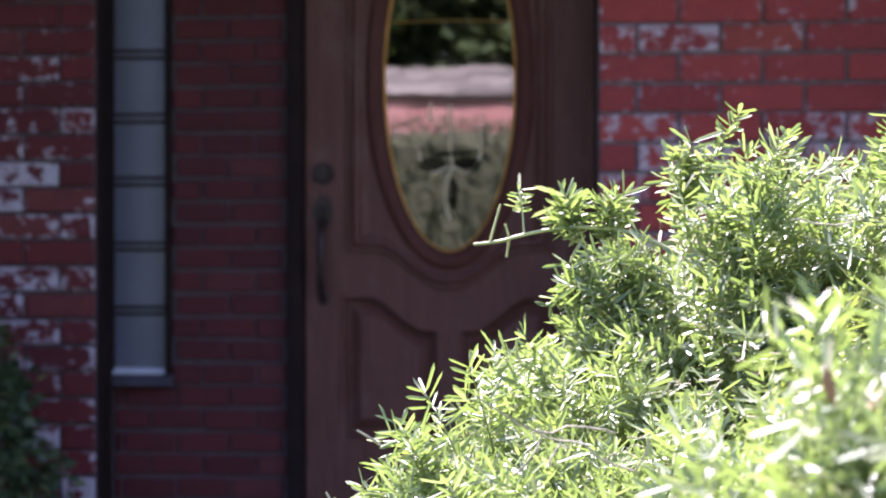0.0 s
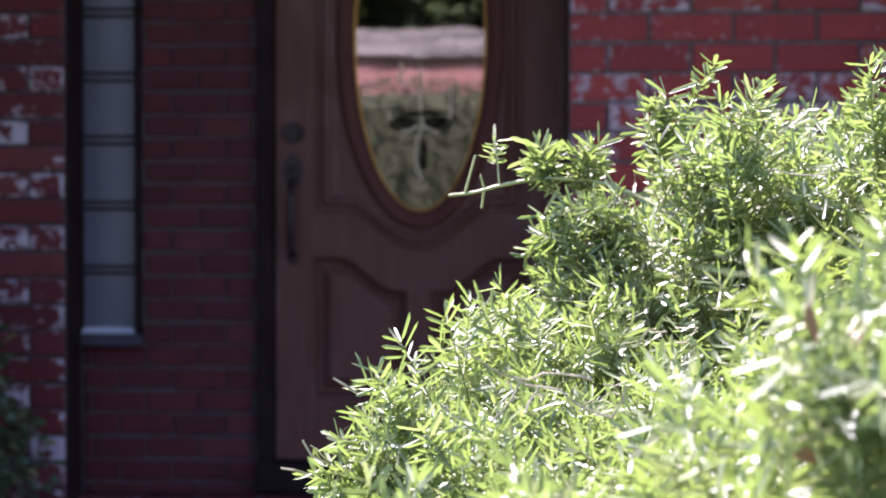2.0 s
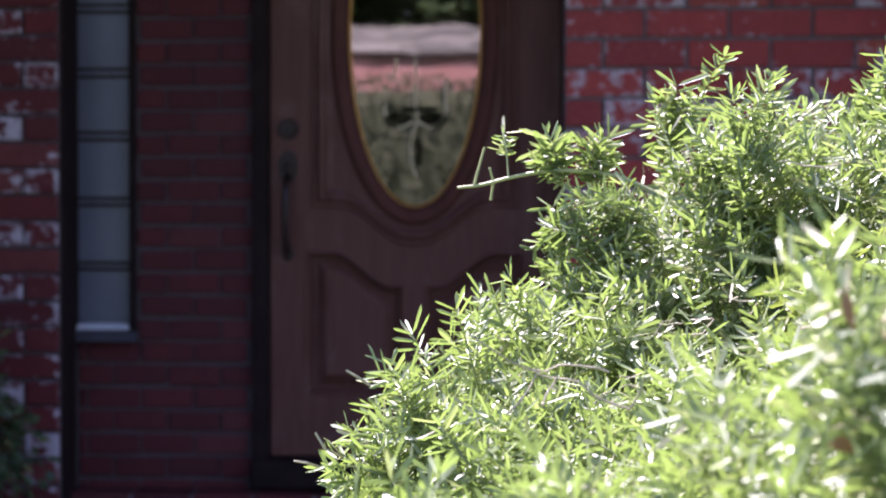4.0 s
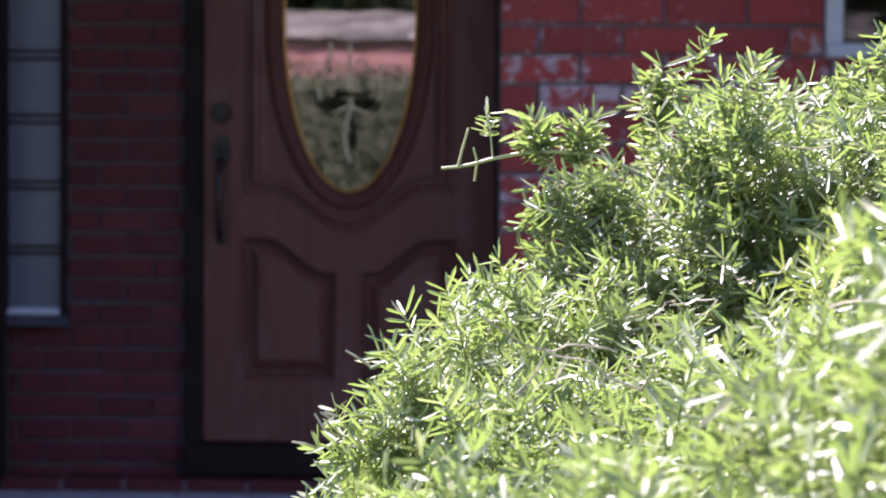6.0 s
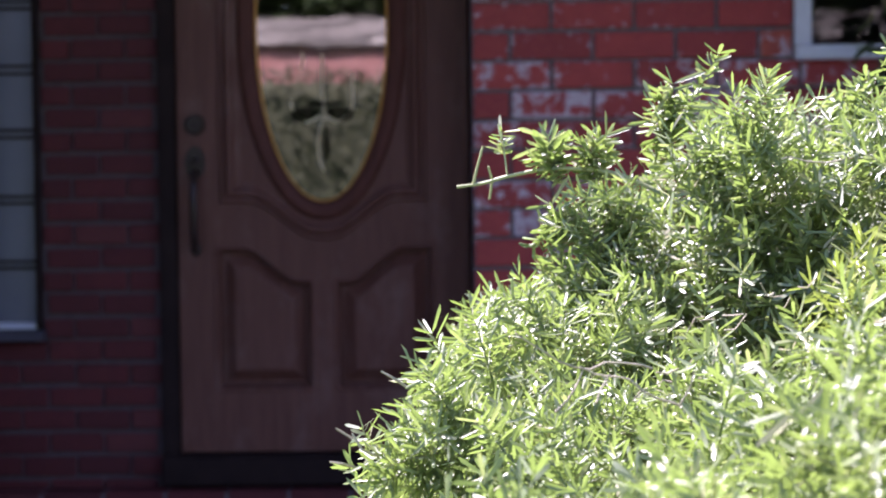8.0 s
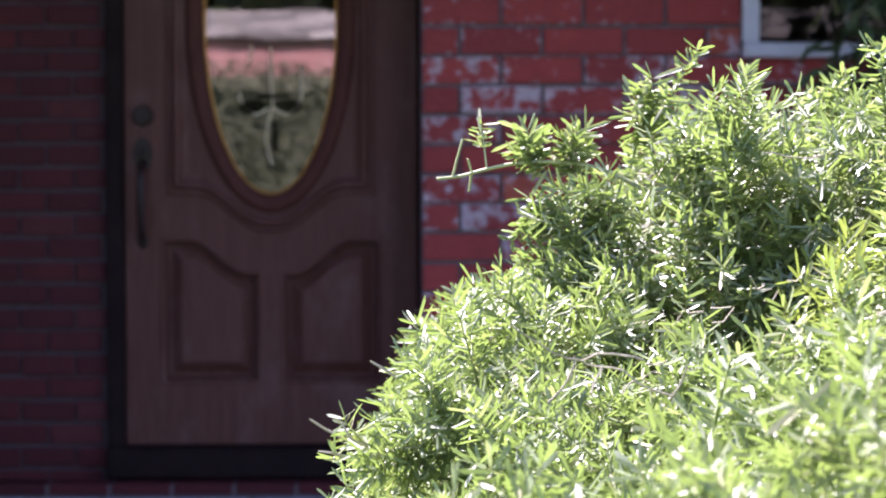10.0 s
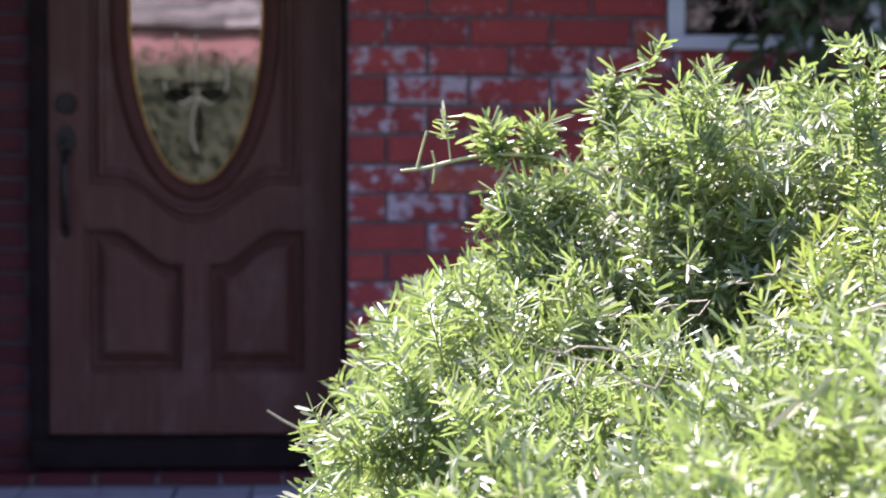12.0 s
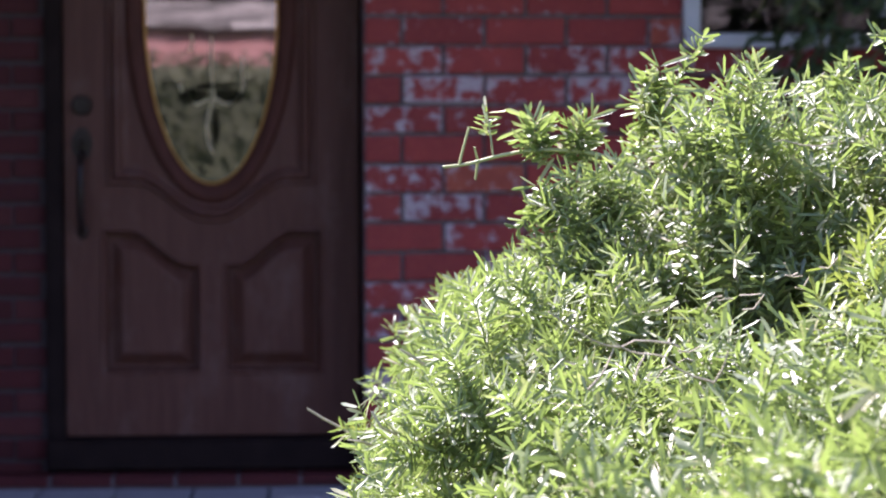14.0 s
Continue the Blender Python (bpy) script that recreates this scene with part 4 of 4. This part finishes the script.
def far_fern():
    fern = empty("asparagus_fern")
    rng = random.Random(15)
    items = []
    for k in range(460):
        flank = k < 190
        x = 0.447 + abs(rng.gauss(0, 0.02)) if flank else rng.uniform(0.452, 1.15)
        y = rng.uniform(-4.58, -4.22)
        top = 0.835 + 0.085 * smooth(0.45, 0.61, x) - 2.0 * max(abs(y + 4.42) - 0.08, 0) ** 2 + 0.02 * noise.noise(Vector((x * 14, y * 14, 5.0)))
        p = Vector((x, y, rng.uniform(0.30, top) if flank else top - rng.random() ** 2 * 0.10))
        way = Vector((-0.8, -0.2, 0.5)) if flank else Vector((-0.15, -0.2, 1.0))
        k = rng.randrange(COMMON)
        items.append((k, aim(p, way + Vector((rng.gauss(0, 0.35), rng.gauss(0, 0.35), rng.gauss(0, 0.3))), rng.uniform(0, 360), k)))
    tagged(part("foliage", joined(items), NEEDLE, fern, "dense bright needle foliage"), kind="stuff")
    for k in range(14):
        a = k * 0.45
        part("stem", tube(bmesh.new(), [(0.86 + 0.06 * math.cos(a), -4.40 + 0.04 * math.sin(a), -0.14), (0.86 + 0.15 * math.cos(a), -4.40 + 0.09 * math.sin(a), 0.3), (0.86 + 0.3 * math.cos(a), -4.40 + 0.12 * math.sin(a), 0.62)], [0.004, 0.003, 0.002], 6), STEM, fern)
    tagged(fern, "rounded asparagus fern clump behind the taller one", "shrub")


far_fern()


# ---------- broad-leaved plants, hedge, trees ----------
def shrub(name, label, middle, size, leaves, length, width, seed, mat, base_z=-0.15, droop=0.3, category="shrub"):
    rng = random.Random(seed)
    s = empty(name)
    c = Vector(middle)
    pts, ways = [], []
    for k in range(leaves):
        n = Vector((rng.gauss(0, 1), rng.gauss(0, 1), rng.gauss(0, 1))).normalized()
        r = rng.uniform(0.45, 1.0) ** 0.5 * (0.85 + 0.3 * noise.noise(n * 2.2 + Vector((seed, 0, 0))))
        pts.append(c + Vector((n.x * size[0], n.y * size[1], n.z * size[2])) * r)
        ways.append(n * 0.8 + Vector((rng.gauss(0, 0.5), rng.gauss(0, 0.5), rng.gauss(-0.1, 0.5))))
    tagged(part("crown", blades(pts, ways, length, width, seed, droop), mat, s), kind="stuff")
    for k in range(7):
        a = k * 0.9
        e = c + Vector((math.cos(a) * size[0] * 0.6, math.sin(a) * size[1] * 0.6, size[2] * rng.uniform(-0.1, 0.6)))
        part("stem", tube(bmesh.new(), [(c.x + 0.03 * math.cos(a), c.y + 0.03 * math.sin(a), base_z), ((c.x + e.x) / 2, (c.y + e.y) / 2, (base_z + e.z) / 2 + 0.08), e], [0.012, 0.009, 0.005], 7), BARK, s)
    tagged(s, label, category)
    return s


shrub("shrub", "dark leafy shrub with drooping narrow leaves before the window", (2.06, -0.62, 1.36), (0.50, 0.24, 0.62), 1100, 0.095, 0.026, 3, SHRUB, droop=0.5)
def sprig(parent, top, foot, leaves, seed, mat):
    """A drooping twig with narrow leaves, part of a shrub."""
    rng = random.Random(seed)
    a, b = Vector(top), Vector(foot)
    mid = (a + b) / 2 + Vector((0.02, 0, 0.03))
    twig = part("twig", tube(bmesh.new(), softened([a, mid, b]), 0.003, 5), BARK, parent)
    pts = [a.lerp(b, (k + 0.5) / leaves) + Vector((rng.gauss(0, 0.008), rng.gauss(0, 0.008), 0)) for k in range(leaves)]
    ways = [Vector((rng.choice((-1, 1)) * rng.uniform(0.3, 0.9), rng.gauss(-0.2, 0.3), rng.uniform(-1.0, -0.3))) for _ in pts]
    part("leaves", blades(pts, ways, 0.080, 0.026, seed, 0.3), mat, twig)


WINDOW_SHRUB = bpy.data.objects["shrub"]
sprig(WINDOW_SHRUB, (1.62, -0.66, 1.92), (1.31, -0.68, 1.64), 13, 4, SHRUB)
sprig(WINDOW_SHRUB, (1.66, -0.68, 1.62), (1.60, -0.70, 1.42), 6, 6, PALE_LEAF)
sprig(WINDOW_SHRUB, (1.78, -0.66, 1.62), (1.70, -0.70, 1.43), 8, 9, SHRUB)
sprig(WINDOW_SHRUB, (1.86, -0.64, 1.55), (1.79, -0.70, 1.36), 8, 12, SHRUB)
shrub("shrub", "small dark green bush against the brick wall", (-1.50, -0.62, 0.33), (0.46, 0.30, 0.54), 4200, 0.044, 0.024, 5, SHRUB)


def far_house():
    h = empty("house", (0, -30, 0))
    h.matrix_world = Matrix.Identity(4)
    bm = bmesh.new()
    box(bm, -14, 14, -38, -29.24, -0.16, 3.30)
    m = plain("far_brick", (0.34, 0.150, 0.130), (0.46, 0.235, 0.21), 2.0, 0.85, 0, 0.2, 0.3)
    part("wall", bm, m, h)
    rng = random.Random(31)
    sh = bmesh.new()
    for row in range(9):
        y, z = -29.25 - row * 0.54, 3.33 + row * 0.090
        x = -8.0 - rng.random()
        while x < 8.0:
            w = rng.uniform(0.35, 0.95)
            drop = rng.uniform(-0.05, 0.05)
            vs = [sh.verts.new(p) for p in ((x, y + 0.06 + drop, z + 0.035), (x + w - 0.03, y + 0.06 + drop, z + 0.035), (x + w - 0.03, y - 0.60, z + 0.125), (x, y - 0.60, z + 0.125), (x, y + 0.06 + drop, z - 0.02), (x + w - 0.03, y + 0.06 + drop, z - 0.02))]
            sh.faces.new(vs[:4]), sh.faces.new((vs[4], vs[5], vs[1], vs[0]))
            x += w
    m2 = Mat("weathered_shingle", 0.9, 0, 0.2)
    isle = m2.t.nodes.new("ShaderNodeNewGeometry").outputs["Random Per Island"]
    m2.color(m2.mix(m2.ramp(m2.noise(3.0), (0.3, 0.0), (0.7, 0.5)), m2.mix(isle, (0.075, 0.065, 0.055), (0.33, 0.285, 0.245)), (0.16, 0.138, 0.12)))
    tagged(part("shingles", sh, m2.m, h, "pale weathered shingles"), kind="stuff")
    r = bmesh.new()
    for a, b, s in ((-29.2, -34, 1), (-38.8, -34, 1)):
        r.faces.new([r.verts.new(p) for p in ((-15, a, 3.30), (15, a, 3.30), (15, b, 4.10), (-15, b, 4.10))])
    bmesh.ops.solidify(r, geom=r.faces[:], thickness=0.12)
    part("roof", r, ROOFING, h, "pale grey shingle roof")
    boxed("gutter", (-15, 15, -29.24, -29.16, 3.235, 3.29), JAMB, h)
    for x in (-9, -3.5, 4, 9.5):
        f = boxed("window", (x - 0.8, x + 0.8, -29.24, -29.20, 0.9, 2.2), WHITE, h)
        boxed("pane", (x - 0.7, x + 0.7, -29.20, -29.185, 1.0, 2.1), PANE, f, bevel=0)
    tagged(h, "long low red brick house with a pale grey roof", "house")


far_house()


def hedge():
    rng = random.Random(21)
    pts, ways = [], []
    for k in range(25000):
        x, y = rng.uniform(-9, 9), rng.uniform(-22.2, -20.6)
        top = 2.50 + 0.12 * noise.noise(Vector((x * 0.6, y, 3.0)))
        z = -0.15 + (top + 0.15) * rng.random() ** 0.7
        pts.append((x, y, z))
        ways.append((rng.gauss(0, 0.6), rng.gauss(0.3, 0.6), rng.gauss(0.3, 0.5)))
    h = empty("hedge")
    tagged(part("leaves", blades(pts, ways, 0.09, 0.058, 2), HEDGE, h), kind="stuff")
    bm = bmesh.new()
    box(bm, -8.8, 8.8, -21.9, -20.9, -0.16, 2.30, 0.2)
    part("inner_twigs", bm, HEDGE, h)
    tagged(h, "long dull green garden hedge", "hedge")


hedge()


def tree(x, y, height, spread, seed):
    rng = random.Random(seed)
    t = empty("tree")
    part("trunk", tube(bmesh.new(), [(x, y, -0.16), (x + 0.1, y, height * 0.3), (x - 0.05, y + 0.1, height * 0.6)], [0.24, 0.17, 0.09], 9), BARK, t)
    pts, ways = [], []
    for k in range(8):
        a = k * 0.8 + rng.random()
        e = Vector((x + math.cos(a) * spread * rng.uniform(0.4, 0.8), y + math.sin(a) * spread * rng.uniform(0.4, 0.8), height * rng.uniform(0.5, 0.95)))
        part("limb", tube(bmesh.new(), [(x, y, height * 0.4), ((x + e.x) / 2, (y + e.y) / 2, (height * 0.45 + e.z) / 2 + 0.2), e], [0.08, 0.055, 0.02], 6), BARK, t)
        for c in range(7):
            q = e + Vector((rng.gauss(0, spread * 0.28), rng.gauss(0, spread * 0.28), rng.gauss(0, height * 0.09)))
            for j in range(60):
                pts.append(q + Vector((rng.gauss(0, 0.45), rng.gauss(0, 0.45), rng.gauss(0, 0.38))))
                ways.append((rng.gauss(0, 1), rng.gauss(0, 1), rng.gauss(-0.1, 0.7)))
    tagged(part("crown", blades(pts, ways, 0.48, 0.28, seed), TREE, t), kind="stuff")
    tagged(t, "leafy green garden tree with an open crown", "tree", "trees behind the far house")


for i, (x, y, hgt, sp) in enumerate(((-7.5, -42, 8.5, 3.6), (-2.2, -43, 9.5, 3.8), (2.6, -41.5, 8, 3.4), (7.8, -43, 9, 3.8), (-12.5, -43, 9, 4.0), (12.8, -42, 8.5, 3.8), (0.3, -47, 11, 4.4), (-5, -48, 11, 4.6), (5.4, -48, 11, 4.6), (-9.8, -46, 10, 4.2), (10.2, -46, 10, 4.2), (0.2, -41.5, 7.5, 3.2), (5.2, -42.5, 8.5, 3.6))):
    tree(x, y, hgt, sp, 40 + i)


# ---------- the bricks, one by one ----------
def return_face(wall, mat, x, facing, z0, course, rows):
    """Bricks on the short side faces of the recess, one to a course."""
    me = brick_mesh("return_brick", 0.196, course - 0.010, 0.012, mat)
    for r in range(rows):
        ob = part("brick", me, None, wall)
        ob.matrix_local = pose(x, (FRONT + 0.012) / 2 + 0.002, z0 + r * course + 0.005, 0, 0, 90 * facing)


# The right reveal takes the shade-coloured brick, not the limewashed one.
return_face(WALL_R, BRICK_SHADED, 0.4660, -1, 1.352 - 0.0895 * 14, 0.0895, 24)
brick_face(WALL_R, BRICK_WASH, 0.47, WIN[1] + 3.4, 1.352 - 0.0895 * 17, 0.0895, 46 - 17, 0.25, 0.242, 0.010, FRONT, holes=[(WIN[0], WIN[1], WIN[2], WIN[3])], near=(0.4, 2.35, 0.05, 1.95), seed=2)
brick_face(WALL_L, BRICK_FLECKED_SHADED, -4.0, -1.077, 1.377 - 0.0815 * 18, 0.0815, 32, 0.228, 0.228, 0.010, FRONT, near=(-1.95, -1.0, 0.05, 1.95), anchor_left=False, seed=3)
brick_face(WALL_B, BRICK_SHADED, -1.075, -0.512, 1.455 - 0.0730 * 20, 0.0730, 35, 0.172, 0.200, 0.014, 0.0, holes=[(SIDE[0], SIDE[1] + 0.002, SIDE[2], SIDE[3])], near=(-1.1, -0.5, -0.1, 2.0), seed=4, upright=0.007)
